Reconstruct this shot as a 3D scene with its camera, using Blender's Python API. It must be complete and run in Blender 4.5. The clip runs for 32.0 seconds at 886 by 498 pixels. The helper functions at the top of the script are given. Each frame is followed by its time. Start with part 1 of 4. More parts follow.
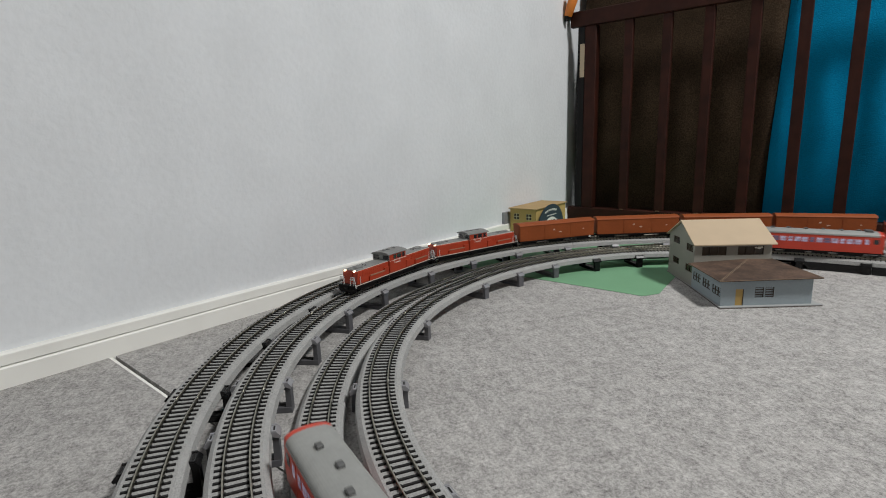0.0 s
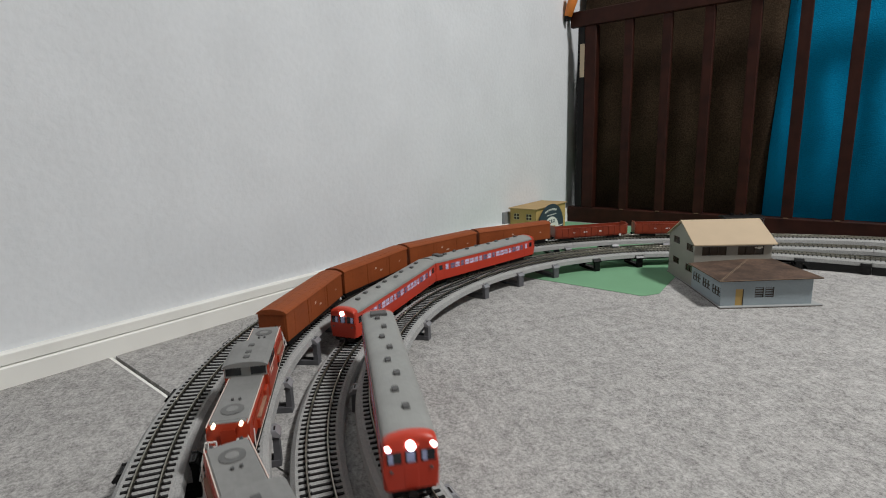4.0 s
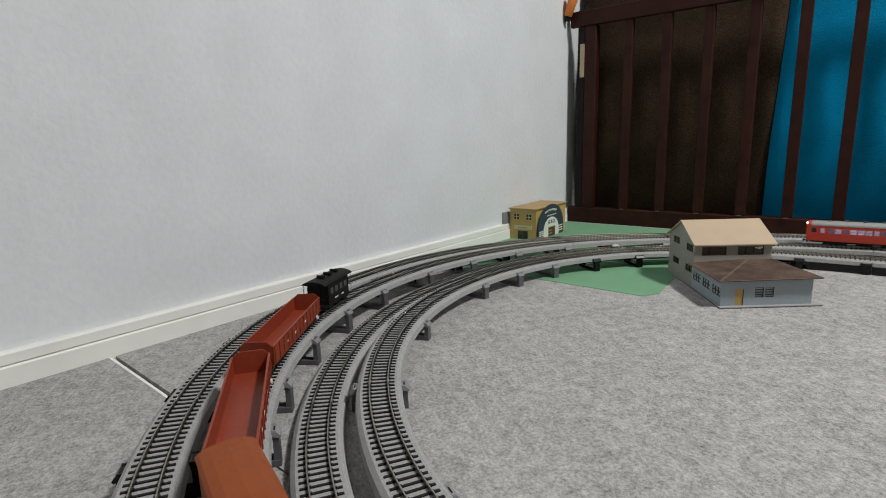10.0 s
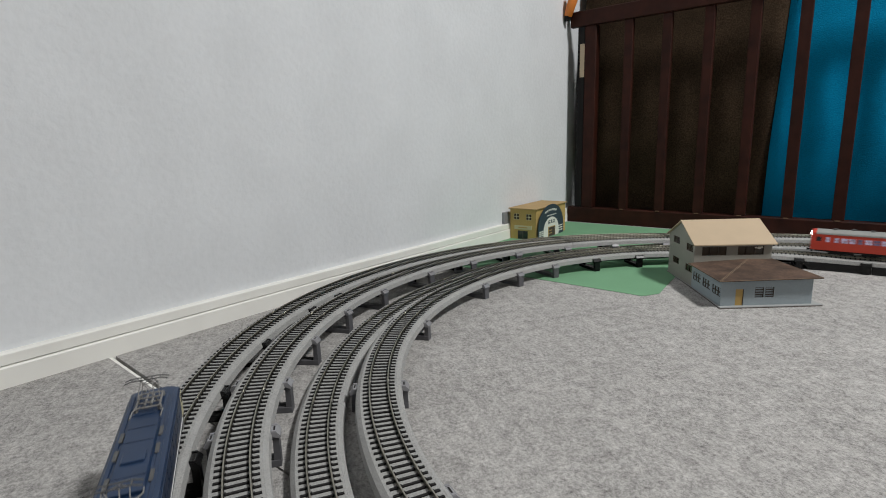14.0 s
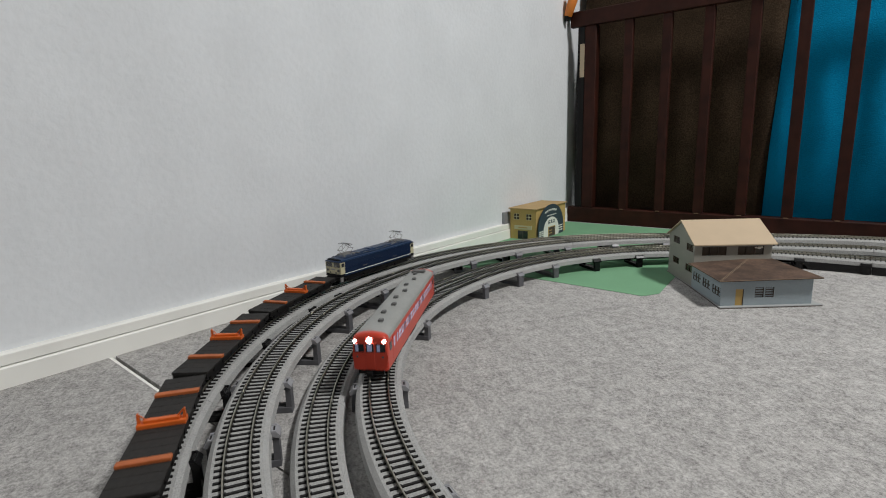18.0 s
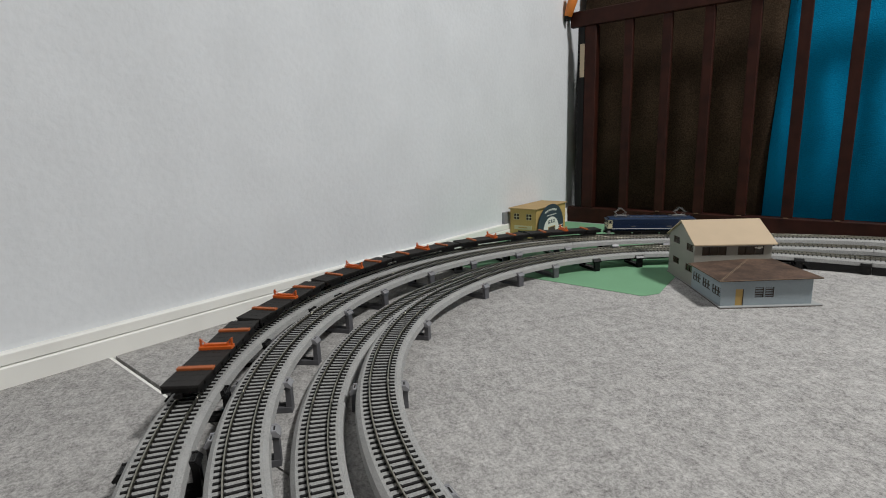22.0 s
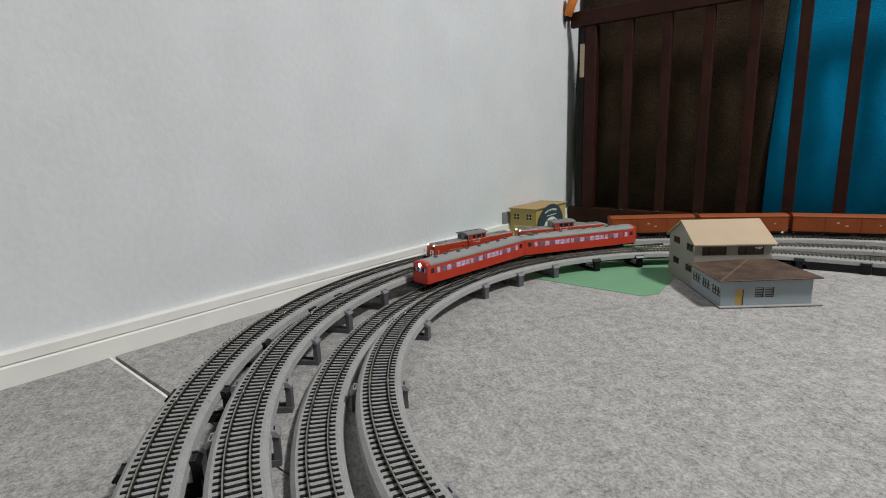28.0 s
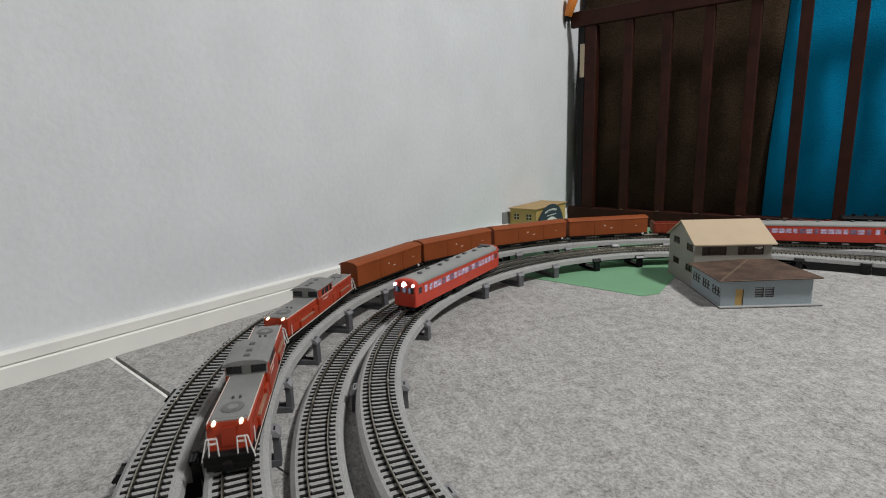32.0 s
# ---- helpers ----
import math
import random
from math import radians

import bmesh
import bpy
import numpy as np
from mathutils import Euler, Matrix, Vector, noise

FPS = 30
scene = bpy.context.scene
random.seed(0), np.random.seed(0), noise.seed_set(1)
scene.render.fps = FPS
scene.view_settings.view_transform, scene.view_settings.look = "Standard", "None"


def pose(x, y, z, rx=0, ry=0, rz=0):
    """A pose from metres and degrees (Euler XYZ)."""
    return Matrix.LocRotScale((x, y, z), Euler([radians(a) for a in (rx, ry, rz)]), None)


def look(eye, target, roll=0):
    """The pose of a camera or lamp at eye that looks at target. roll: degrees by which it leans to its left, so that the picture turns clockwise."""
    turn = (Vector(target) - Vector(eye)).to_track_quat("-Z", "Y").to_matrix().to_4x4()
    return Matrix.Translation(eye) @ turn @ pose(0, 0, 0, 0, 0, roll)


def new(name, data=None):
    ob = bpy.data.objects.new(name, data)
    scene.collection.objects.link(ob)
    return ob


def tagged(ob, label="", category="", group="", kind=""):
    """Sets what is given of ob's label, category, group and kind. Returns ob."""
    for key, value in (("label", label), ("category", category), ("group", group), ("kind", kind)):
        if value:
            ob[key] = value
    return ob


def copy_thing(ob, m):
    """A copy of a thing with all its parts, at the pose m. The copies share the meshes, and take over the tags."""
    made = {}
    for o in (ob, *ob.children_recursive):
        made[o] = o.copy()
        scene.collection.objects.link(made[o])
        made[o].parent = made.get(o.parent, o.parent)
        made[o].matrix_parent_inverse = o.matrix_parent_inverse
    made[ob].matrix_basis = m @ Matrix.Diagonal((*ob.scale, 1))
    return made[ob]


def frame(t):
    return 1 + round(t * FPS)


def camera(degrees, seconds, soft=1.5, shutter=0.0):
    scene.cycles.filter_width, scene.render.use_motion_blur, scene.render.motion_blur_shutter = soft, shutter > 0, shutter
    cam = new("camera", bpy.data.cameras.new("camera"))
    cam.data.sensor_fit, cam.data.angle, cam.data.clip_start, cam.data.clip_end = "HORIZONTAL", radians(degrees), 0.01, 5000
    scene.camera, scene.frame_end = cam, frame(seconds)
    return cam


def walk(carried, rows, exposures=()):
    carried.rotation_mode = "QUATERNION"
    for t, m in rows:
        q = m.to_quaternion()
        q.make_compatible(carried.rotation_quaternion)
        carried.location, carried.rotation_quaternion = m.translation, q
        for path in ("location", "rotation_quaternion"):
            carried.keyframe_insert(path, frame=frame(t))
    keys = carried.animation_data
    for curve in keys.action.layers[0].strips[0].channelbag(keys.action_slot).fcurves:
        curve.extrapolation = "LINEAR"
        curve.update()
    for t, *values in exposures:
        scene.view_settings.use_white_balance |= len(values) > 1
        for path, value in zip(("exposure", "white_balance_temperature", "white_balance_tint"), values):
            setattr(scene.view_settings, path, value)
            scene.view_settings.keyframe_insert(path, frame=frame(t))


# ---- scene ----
EYE = Vector((0.6988, 0.0, 0.2413))
PITCH, ROLL, YAW = 11.516, -1.713, -39.133
cam = camera(80.509, 32.0, soft=1.0, shutter=0.5)
aim = Vector((math.sin(radians(YAW)) * math.cos(radians(PITCH)), math.cos(radians(YAW)) * math.cos(radians(PITCH)), -math.sin(radians(PITCH))))
walk(cam, [(0.0, look(EYE, EYE + aim, ROLL)), (32.0, look(EYE, EYE + aim, ROLL))])

# ---- light: one round ceiling lamp in a closed room ----
LAMP = (1.9, 0.92, 2.33)
world = bpy.data.worlds.new("world")
world.use_nodes = True
world.node_tree.nodes["Background"].inputs["Color"].default_value = (0.6, 0.65, 0.7, 1)
world.node_tree.nodes["Background"].inputs["Strength"].default_value = 0.0
scene.world = world
lamp_data = bpy.data.lights.new("ceiling_lamp_light", "AREA")
lamp_data.shape, lamp_data.size, lamp_data.energy, lamp_data.color = "DISK", 0.42, 71.0, (0.99, 0.985, 0.965)
lamp_light = new("ceiling_lamp_light", lamp_data)
lamp_light.matrix_world = pose(LAMP[0], LAMP[1], LAMP[2] - 0.02)
scene.view_settings.exposure = 0.0


# ---- materials ----
def material(name, color, rough=0.6, metal=0.0, grain=0.0, scale=200.0, bump=0.0, spec=0.4, second=0.0, second_scale=20.0, depth=0.0005, glow=0.0, world_space=False):
    """Principled paint with noise at two scales in colour, and a fine relief."""
    m = bpy.data.materials.new(name)
    m.use_nodes = True
    nt = m.node_tree
    b = nt.nodes["Principled BSDF"]
    b.inputs["Base Color"].default_value = (*color, 1)
    b.inputs["Roughness"].default_value = rough
    b.inputs["Metallic"].default_value = metal
    b.inputs["Specular IOR Level"].default_value = spec
    if glow:
        b.inputs["Emission Color"].default_value = (*color, 1)
        b.inputs["Emission Strength"].default_value = glow
    if grain or bump or second:
        co = nt.nodes.new("ShaderNodeTexCoord")

        def noise_node(s, detail):
            n = nt.nodes.new("ShaderNodeTexNoise")
            n.inputs["Scale"].default_value = s
            n.inputs["Detail"].default_value = detail
            nt.links.new(co.outputs["Object"], n.inputs["Vector"])
            return n

        fine = noise_node(scale, 5)
        if grain or second:
            def ramp(n, amount):
                r = nt.nodes.new("ShaderNodeMapRange")
                r.inputs["From Min"].default_value, r.inputs["From Max"].default_value = 0.3, 0.7
                r.inputs["To Min"].default_value, r.inputs["To Max"].default_value = 1 - amount, 1 + amount
                nt.links.new(n.outputs["Fac"], r.inputs["Value"])
                return r
            mul = nt.nodes.new("ShaderNodeMath")
            mul.operation = "MULTIPLY"
            nt.links.new(ramp(fine, grain).outputs["Result"], mul.inputs[0])
            nt.links.new(ramp(noise_node(second_scale, 3), second).outputs["Result"], mul.inputs[1])
            mix = nt.nodes.new("ShaderNodeVectorMath")
            mix.operation = "SCALE"
            mix.inputs[0].default_value = color
            nt.links.new(mul.outputs[0], mix.inputs["Scale"])
            nt.links.new(mix.outputs["Vector"], b.inputs["Base Color"])
        if bump:
            bp = nt.nodes.new("ShaderNodeBump")
            bp.inputs["Strength"].default_value = bump
            bp.inputs["Distance"].default_value = depth
            nt.links.new(fine.outputs["Fac"], bp.inputs["Height"])
            nt.links.new(bp.outputs["Normal"], b.inputs["Normal"])
    return m


M_WALL = material("wallpaper", (0.735, 0.757, 0.785), 0.85, grain=0.02, scale=110, bump=0.5, second=0.035, second_scale=9, depth=0.0016)
# for the unseen walls and ceiling, dark enough to keep the fill light low
M_ROOM = material("unseen_room_tone", (0.40, 0.39, 0.372), 0.9, second=0.03, second_scale=4)
M_BASE = material("baseboard_cream", (0.87, 0.865, 0.825), 0.45, second=0.04, second_scale=14)
# floor darkened: shade of the narrow carpet joint put into its colour
M_SUBFLOOR = material("joint_shade_floor", (0.06, 0.052, 0.045), 0.5)
M_BED = material("ballast_grey", (0.335, 0.335, 0.33), 0.9, grain=0.3, scale=1100, bump=0.4, second=0.06, second_scale=60, depth=0.0004)
M_SLEEPER = material("sleeper_brown", (0.014, 0.013, 0.013), 0.5, spec=0.15, grain=0.3, scale=900)
M_RAIL = material("nickel_rail", (0.40, 0.38, 0.32), 0.32, 1.0, grain=0.12, scale=500)
M_WOOD = material("dark_red_stained_wood", (0.029, 0.0075, 0.0042), 0.55, spec=0.2, grain=0.3, scale=35, second=0.25, second_scale=7)
M_BLUE = material("blue_blanket", (0.0, 0.225, 0.43), 0.95, grain=0.18, scale=420, bump=0.8, second=0.12, second_scale=8, depth=0.002, spec=0.1)
M_BROWN = material("brown_fleece", (0.044, 0.029, 0.018), 1.0, grain=0.5, scale=330, bump=0.8, second=0.25, second_scale=11, depth=0.002, spec=0.1)
M_GREEN = material("green_mat", (0.165, 0.345, 0.20), 0.8, grain=0.03, scale=300, second=0.05, second_scale=8)
M_PIER = material("pier_grey", (0.105, 0.105, 0.115), 0.45, grain=0.08, scale=300)
M_PIERB = material("pier_black", (0.006, 0.006, 0.0065), 0.25, spec=0.3)
M_CLIP = material("pier_clip_grey", (0.25, 0.25, 0.265), 0.16, spec=0.7, second=0.1, second_scale=90)
M_FANRING = material("fan_ring_grey", (0.13, 0.13, 0.128), 0.6, second=0.15, second_scale=120)
M_FAN = material("fan_grey", (0.19, 0.19, 0.185), 0.5)
M_PANTO = material("pantograph_grey", (0.22, 0.215, 0.21), 0.5, second=0.15, second_scale=120)
M_HOOD = material("hood_grey", (0.215, 0.215, 0.21), 0.55, grain=0.06, scale=260, second=0.1, second_scale=30)
# lighter copy of the loco blue: the roof's sheen put into the colour
M_BLUESHEEN = material("loco_blue_sheen", (0.013, 0.032, 0.078), 0.38, second=0.12, second_scale=40)
M_RED = material("railcar_vermilion", (0.53, 0.052, 0.028), 0.32, second=0.05, second_scale=40)
M_LOCO = material("loco_vermilion", (0.40, 0.046, 0.018), 0.36, second=0.06, second_scale=40)
M_ROOF = material("roof_grey", (0.29, 0.295, 0.285), 0.5, grain=0.05, scale=260, second=0.07, second_scale=30)
M_DARKGREY = material("vent_grey", (0.09, 0.09, 0.09), 0.5)
M_RUST = material("wagon_brown", (0.265, 0.066, 0.019), 0.6, spec=0.2, grain=0.06, scale=240, second=0.08, second_scale=25)
M_OPEN = material("open_wagon_brown", (0.25, 0.040, 0.017), 0.45, grain=0.08, scale=240, second=0.1, second_scale=30)
M_BLACK = material("black_plastic", (0.010, 0.0095, 0.0095), 0.55, spec=0.15)
M_STEEL = material("wheel_steel", (0.3, 0.29, 0.28), 0.35, 1.0)
M_NAVY = material("loco_blue", (0.008, 0.019, 0.052), 0.3, second=0.06, second_scale=40)
M_CREAM = material("loco_cream", (0.56, 0.52, 0.34), 0.4)
M_WHITE = material("white_paint", (0.78, 0.78, 0.76), 0.45)
M_RUSTORANGE = material("dull_orange_plastic", (0.42, 0.11, 0.03), 0.5, second=0.15, second_scale=60)
M_ORANGE = material("orange_plastic", (0.62, 0.12, 0.018), 0.4, second=0.1, second_scale=50)
M_DECK = material("dark_plank_deck", (0.017, 0.0152, 0.014), 0.75, grain=0.3, scale=300)
M_GLASS = material("dark_window_glass", (0.02, 0.022, 0.026), 0.08, spec=0.6)
M_LIT = material("lit_car_window", (0.46, 0.40, 0.55), 0.15, glow=0.14, second=0.55, second_scale=170)
M_SASH = material("window_frame_red", (0.42, 0.10, 0.10), 0.4)
M_CABLIT = material("lit_cab_window", (0.22, 0.24, 0.36), 0.25, glow=0.3)
M_DIM = material("dim_car_window", (0.16, 0.12, 0.2), 0.15, glow=0.1, second=0.4, second_scale=150)
M_HEAD = material("headlight_white", (0.86, 0.88, 1.0), 0.3, glow=22.0)
M_WARM = material("headlight_warm", (1.0, 0.86, 0.60), 0.3, glow=2.4)
M_YELLOW = material("shop_ochre_wall", (0.50, 0.35, 0.125), 0.75, grain=0.03, scale=300, second=0.06, second_scale=30)
M_SHOPROOF = material("shop_tan_roof", (0.44, 0.30, 0.14), 0.7, second=0.08, second_scale=30)
M_SIGN = material("sign_slate_blue", (0.035, 0.055, 0.07), 0.6)
M_SIGNTEXT = material("sign_white", (0.75, 0.75, 0.7), 0.6)
M_HWALL = material("house_grey_wall", (0.29, 0.285, 0.255), 0.8, grain=0.03, scale=300, second=0.05, second_scale=30)
M_HBLUE = material("house_blue_grey_wall", (0.30, 0.35, 0.38), 0.75, grain=0.03, scale=300, second=0.05, second_scale=30)
M_HROOF = material("house_beige_roof", (0.50, 0.39, 0.27), 0.75, second=0.03, second_scale=30)
M_HIP = material("house_brown_roof", (0.088, 0.054, 0.038), 0.7, grain=0.25, scale=260, second=0.45, second_scale=38)
M_HIPLINE = material("house_ridge_line", (0.2, 0.145, 0.1), 0.8)
# brown in the panes is their reflection, put into the base colour
M_HPANE = material("pane_brown_reflection", (0.045, 0.033, 0.022), 0.15, second=0.3, second_scale=60)
M_PLUG = material("worn_wood_plug", (0.16, 0.10, 0.06), 0.7)
M_HDOOR = material("house_yellow_door", (0.45, 0.30, 0.10), 0.6)
M_HBASE = material("house_base_card", (0.33, 0.34, 0.34), 0.8)
M_HWIN = material("house_window_frame", (0.06, 0.045, 0.035), 0.5)
M_INSIDE = material("dim_interior", (0.06, 0.05, 0.04), 0.9)
M_PADDING = material("orange_grip", (0.62, 0.19, 0.03), 0.5)
M_MARK = material("pale_marking", (0.60, 0.42, 0.33), 0.6)
M_LINE = material("cream_line", (0.66, 0.55, 0.49), 0.5)
M_BOARD = material("brown_running_board", (0.30, 0.165, 0.11), 0.6, second=0.15, second_scale=60)
M_BEIGE = material("beige_card", (0.42, 0.34, 0.24), 0.8)


def carpet_material():
    """Heathered grey felt: light and dark fibres over slow blotches."""
    m = bpy.data.materials.new("grey_heathered_felt")
    m.use_nodes = True
    nt = m.node_tree
    b = nt.nodes["Principled BSDF"]
    b.inputs["Roughness"].default_value = 1.0
    b.inputs["Specular IOR Level"].default_value = 0.1
    co = nt.nodes.new("ShaderNodeTexCoord")
    total = None
    for scale, stretch, weight in ((80, 1.0, 0.36), (300, 1.0, 0.54), (850, 1.0, 0.5), (14, 1.0, 0.15)):
        mp = nt.nodes.new("ShaderNodeMapping")
        mp.inputs["Scale"].default_value = (1.0, stretch, 1.0)
        mp.inputs["Rotation"].default_value = (0, 0, radians(35))
        n = nt.nodes.new("ShaderNodeTexNoise")
        n.inputs["Scale"].default_value = scale
        n.inputs["Detail"].default_value = 3
        nt.links.new(co.outputs["Object"], mp.inputs["Vector"])
        nt.links.new(mp.outputs["Vector"], n.inputs["Vector"])
        r = nt.nodes.new("ShaderNodeMath")
        r.operation = "MULTIPLY_ADD"
        r.inputs[1].default_value, r.inputs[2].default_value = weight, -0.5 * weight
        nt.links.new(n.outputs["Fac"], r.inputs[0])
        if total is None:
            total = r
        else:
            a = nt.nodes.new("ShaderNodeMath")
            a.operation = "ADD"
            nt.links.new(total.outputs[0], a.inputs[0])
            nt.links.new(r.outputs[0], a.inputs[1])
            total = a
    ramp = nt.nodes.new("ShaderNodeValToRGB")
    ramp.color_ramp.elements[0].position, ramp.color_ramp.elements[1].position = 0.25, 0.75
    ramp.color_ramp.elements[0].color = (0.117, 0.113, 0.110, 1)
    ramp.color_ramp.elements[1].color = (0.624, 0.607, 0.592, 1)
    off = nt.nodes.new("ShaderNodeMath")
    off.inputs[1].default_value = 0.5
    nt.links.new(total.outputs[0], off.inputs[0])
    nt.links.new(off.outputs[0], ramp.inputs["Fac"])
    nt.links.new(ramp.outputs["Color"], b.inputs["Base Color"])
    bp = nt.nodes.new("ShaderNodeBump")
    bp.inputs["Strength"].default_value, bp.inputs["Distance"].default_value = 0.5, 0.0015
    nt.links.new(total.outputs[0], bp.inputs["Height"])
    nt.links.new(bp.outputs["Normal"], b.inputs["Normal"])
    return m


M_CARPET = carpet_material()


# ---- mesh helpers ----
def part(name, bm, mat, parent=None, label="", smooth=False):
    me = bpy.data.meshes.new(name)
    bmesh.ops.recalc_face_normals(bm, faces=bm.faces[:])
    if smooth:
        for f in bm.faces:
            f.smooth = True
    bm.to_mesh(me)
    bm.free()
    for m in mat if isinstance(mat, (list, tuple)) else (mat,):
        me.materials.append(m)
    ob = new(name, me)
    if parent is not None:
        ob.parent = parent
    if label:
        ob["label"] = label
    return ob


def add_box(bm, x0, x1, y0, y1, z0, z1):
    v = [bm.verts.new((x, y, z)) for z in (z0, z1) for x, y in ((x0, y0), (x1, y0), (x1, y1), (x0, y1))]
    for q in ((3, 2, 1, 0), (4, 5, 6, 7), (0, 1, 5, 4), (1, 2, 6, 5), (2, 3, 7, 6), (3, 0, 4, 7)):
        bm.faces.new([v[i] for i in q])
    return bm


def box(x0, x1, y0, y1, z0, z1, bevel=0.0, seg=1):
    bm = add_box(bmesh.new(), x0, x1, y0, y1, z0, z1)
    if bevel:
        bmesh.ops.bevel(bm, geom=bm.edges[:], offset=bevel, segments=seg, affect="EDGES", profile=0.5)
    return bm


def mm(x0, x1, y0, y1, z0, z1, bevel=0.0, seg=1):
    """A box in millimetres."""
    return box(x0 / 1000, x1 / 1000, y0 / 1000, y1 / 1000, z0 / 1000, z1 / 1000, bevel / 1000, seg)


def add_prism(bm, outline, a, b, axis="X"):
    """An outline of (u, v) pulled from a to b along the axis: X takes (y, z), Y takes (x, z), Z takes (x, y)."""
    put = {"X": lambda u, v, w: (w, u, v), "Y": lambda u, v, w: (u, w, v), "Z": lambda u, v, w: (u, v, w)}[axis]
    lo = [bm.verts.new(put(u, v, a)) for u, v in outline]
    hi = [bm.verts.new(put(u, v, b)) for u, v in outline]
    n = len(outline)
    bm.faces.new(lo[::-1])
    bm.faces.new(hi)
    for i in range(n):
        bm.faces.new((lo[i], lo[(i + 1) % n], hi[(i + 1) % n], hi[i]))
    return bm


def prism(outline, a, b, axis="X", unit=0.001):
    return add_prism(bmesh.new(), [(u * unit, v * unit) for u, v in outline], a * unit, b * unit, axis)


def add_rod(bm, p, q, r, n=6, r2=None):
    p, q = Vector(p), Vector(q)
    d = (q - p).normalized()
    s = d.orthogonal().normalized()
    t = d.cross(s)
    r2 = r if r2 is None else r2
    rings = [[bm.verts.new(c + (s * math.cos(2 * math.pi * i / n) + t * math.sin(2 * math.pi * i / n)) * k) for i in range(n)] for c, k in ((p, r), (q, r2))]
    for i in range(n):
        bm.faces.new((rings[0][i], rings[0][(i + 1) % n], rings[1][(i + 1) % n], rings[1][i]))
    bm.faces.new(rings[0][::-1])
    bm.faces.new(rings[1])
    return bm


def rods(runs, r, n=6):
    """Tubes in millimetres along lists of points."""
    bm = bmesh.new()
    for line in runs:
        for p, q in zip(line, line[1:]):
            add_rod(bm, Vector(p) / 1000, Vector(q) / 1000, r / 1000, n)
    return bm


def empty(name, m=None):
    ob = new(name)
    ob.empty_display_size = 0.02
    if m is not None:
        ob.matrix_basis = m
    return ob


def structure(name, bm, mat, label, category):
    return tagged(part(name, bm, mat), label, category, kind="structure")


# ---- setting: a corner of a room ----
FENCE_Y, FENCE_SLOPE = 1.4338, 0.0101
EAST, NORTH, SOUTH = 3.4, 3.2, -1.2
structure("subfloor", box(-0.1, EAST, SOUTH, NORTH, -0.05, -0.007), M_SUBFLOOR, "floor under the carpet, darkened as the joint's shade", "floor")


def joint(x):
    """The middle of the open joint between the two carpet tiles, which runs a little askew."""
    return 0.2092 - 0.034 * min(x, 0.5)


north_edge = [(0.012, 0.0018), (0.18, 0.0016), (0.25, 0.0008), (0.55, 0.0008), (EAST, 0.0003)]
south_edge = [(0.012, 0.0058), (0.19, 0.0052), (0.235, 0.0012), (0.55, 0.0008), (EAST, 0.0003)]
structure("floor", prism([(x, joint(x) + g) for x, g in north_edge] + [(EAST, NORTH), (0.012, NORTH)], -0.006, 0.0, "Z", 1.0), M_CARPET, "grey heathered felt carpet tile", "carpet")
structure("floor", prism([(0.012, SOUTH), (EAST, SOUTH)] + [(x, joint(x) - g) for x, g in south_edge[::-1]], -0.006, 0.0, "Z", 1.0), M_CARPET, "grey heathered felt carpet tile", "carpet")
structure("wall_west", box(-0.12, 0.0, SOUTH, NORTH, -0.05, 2.4), M_WALL, "white textured wallpaper wall", "wall")
# unseen walls and ceiling, added to close the room and set the bounce
structure("wall_east", box(EAST, EAST + 0.1, SOUTH, NORTH, -0.05, 2.4), M_ROOM, "unseen room wall, toned to limit bounced light", "wall")
structure("wall_south", box(-0.12, EAST + 0.1, SOUTH - 0.1, SOUTH, -0.05, 2.4), M_ROOM, "unseen room wall, toned to limit bounced light", "wall")
structure("wall_north", box(-0.12, EAST + 0.1, NORTH, NORTH + 0.1, -0.05, 2.4), M_ROOM, "unseen room wall, toned to limit bounced light", "wall")
structure("ceiling", box(-0.12, EAST + 0.1, SOUTH - 0.1, NORTH + 0.1, 2.4, 2.5), M_ROOM, "unseen ceiling, toned to limit bounced light", "ceiling")
base_low = [(0, -7), (13, -7), (13, 21.5), (12.3, 22.6), (10.8, 23.2), (0, 23.2)]
base_top = [(0, 24.4), (10.5, 24.4), (10.5, 35.6), (9.6, 36.7), (8, 37.2), (0, 37.2)]
structure("baseboard", prism(base_low, SOUTH * 1000, NORTH * 1000, "Y"), M_BASE, "cream moulded baseboard, lower part", "baseboard")
structure("trim", prism(base_top, SOUTH * 1000, NORTH * 1000, "Y"), M_BASE, "cream moulded baseboard, upper part", "baseboard")
structure("trim", box(0.0, 0.0045, SOUTH, NORTH, 0.0232, 0.0244), M_SLEEPER, "dark groove in the cream baseboard", "baseboard")
lamp = tagged(empty("ceiling_lamp", pose(LAMP[0], LAMP[1], 2.4)), "round white ceiling lamp", "ceiling lamp")
part("housing", add_rod(bmesh.new(), (0, 0, 0), (0, 0, -0.05), 0.2, 32, 0.24), M_WHITE, lamp)

# cream strip along the south side of the joint, west end only
tagged(part("edge_strip", prism([(0.013, joint(0.013) - 0.0053), (0.186, joint(0.186) - 0.0049), (0.186, joint(0.186) - 0.0020), (0.013, joint(0.013) - 0.0018)], -0.0068, -0.0007, "Z", 1.0), M_BASE), "thin cream strip along one side of the carpet joint", "strip")

# green sheet under the shop, with one worn rounded corner
mat_outline = [(15, 800), (250, 797), (446, 792), (452, 799), (464, 820), (458, 900), (452, 1000), (450, 1428), (15, 1424)]
tagged(part("green_mat", prism(mat_outline, 0.2, 0.7, "Z"), M_GREEN), "thin green paper sheet lying on the carpet", "mat")


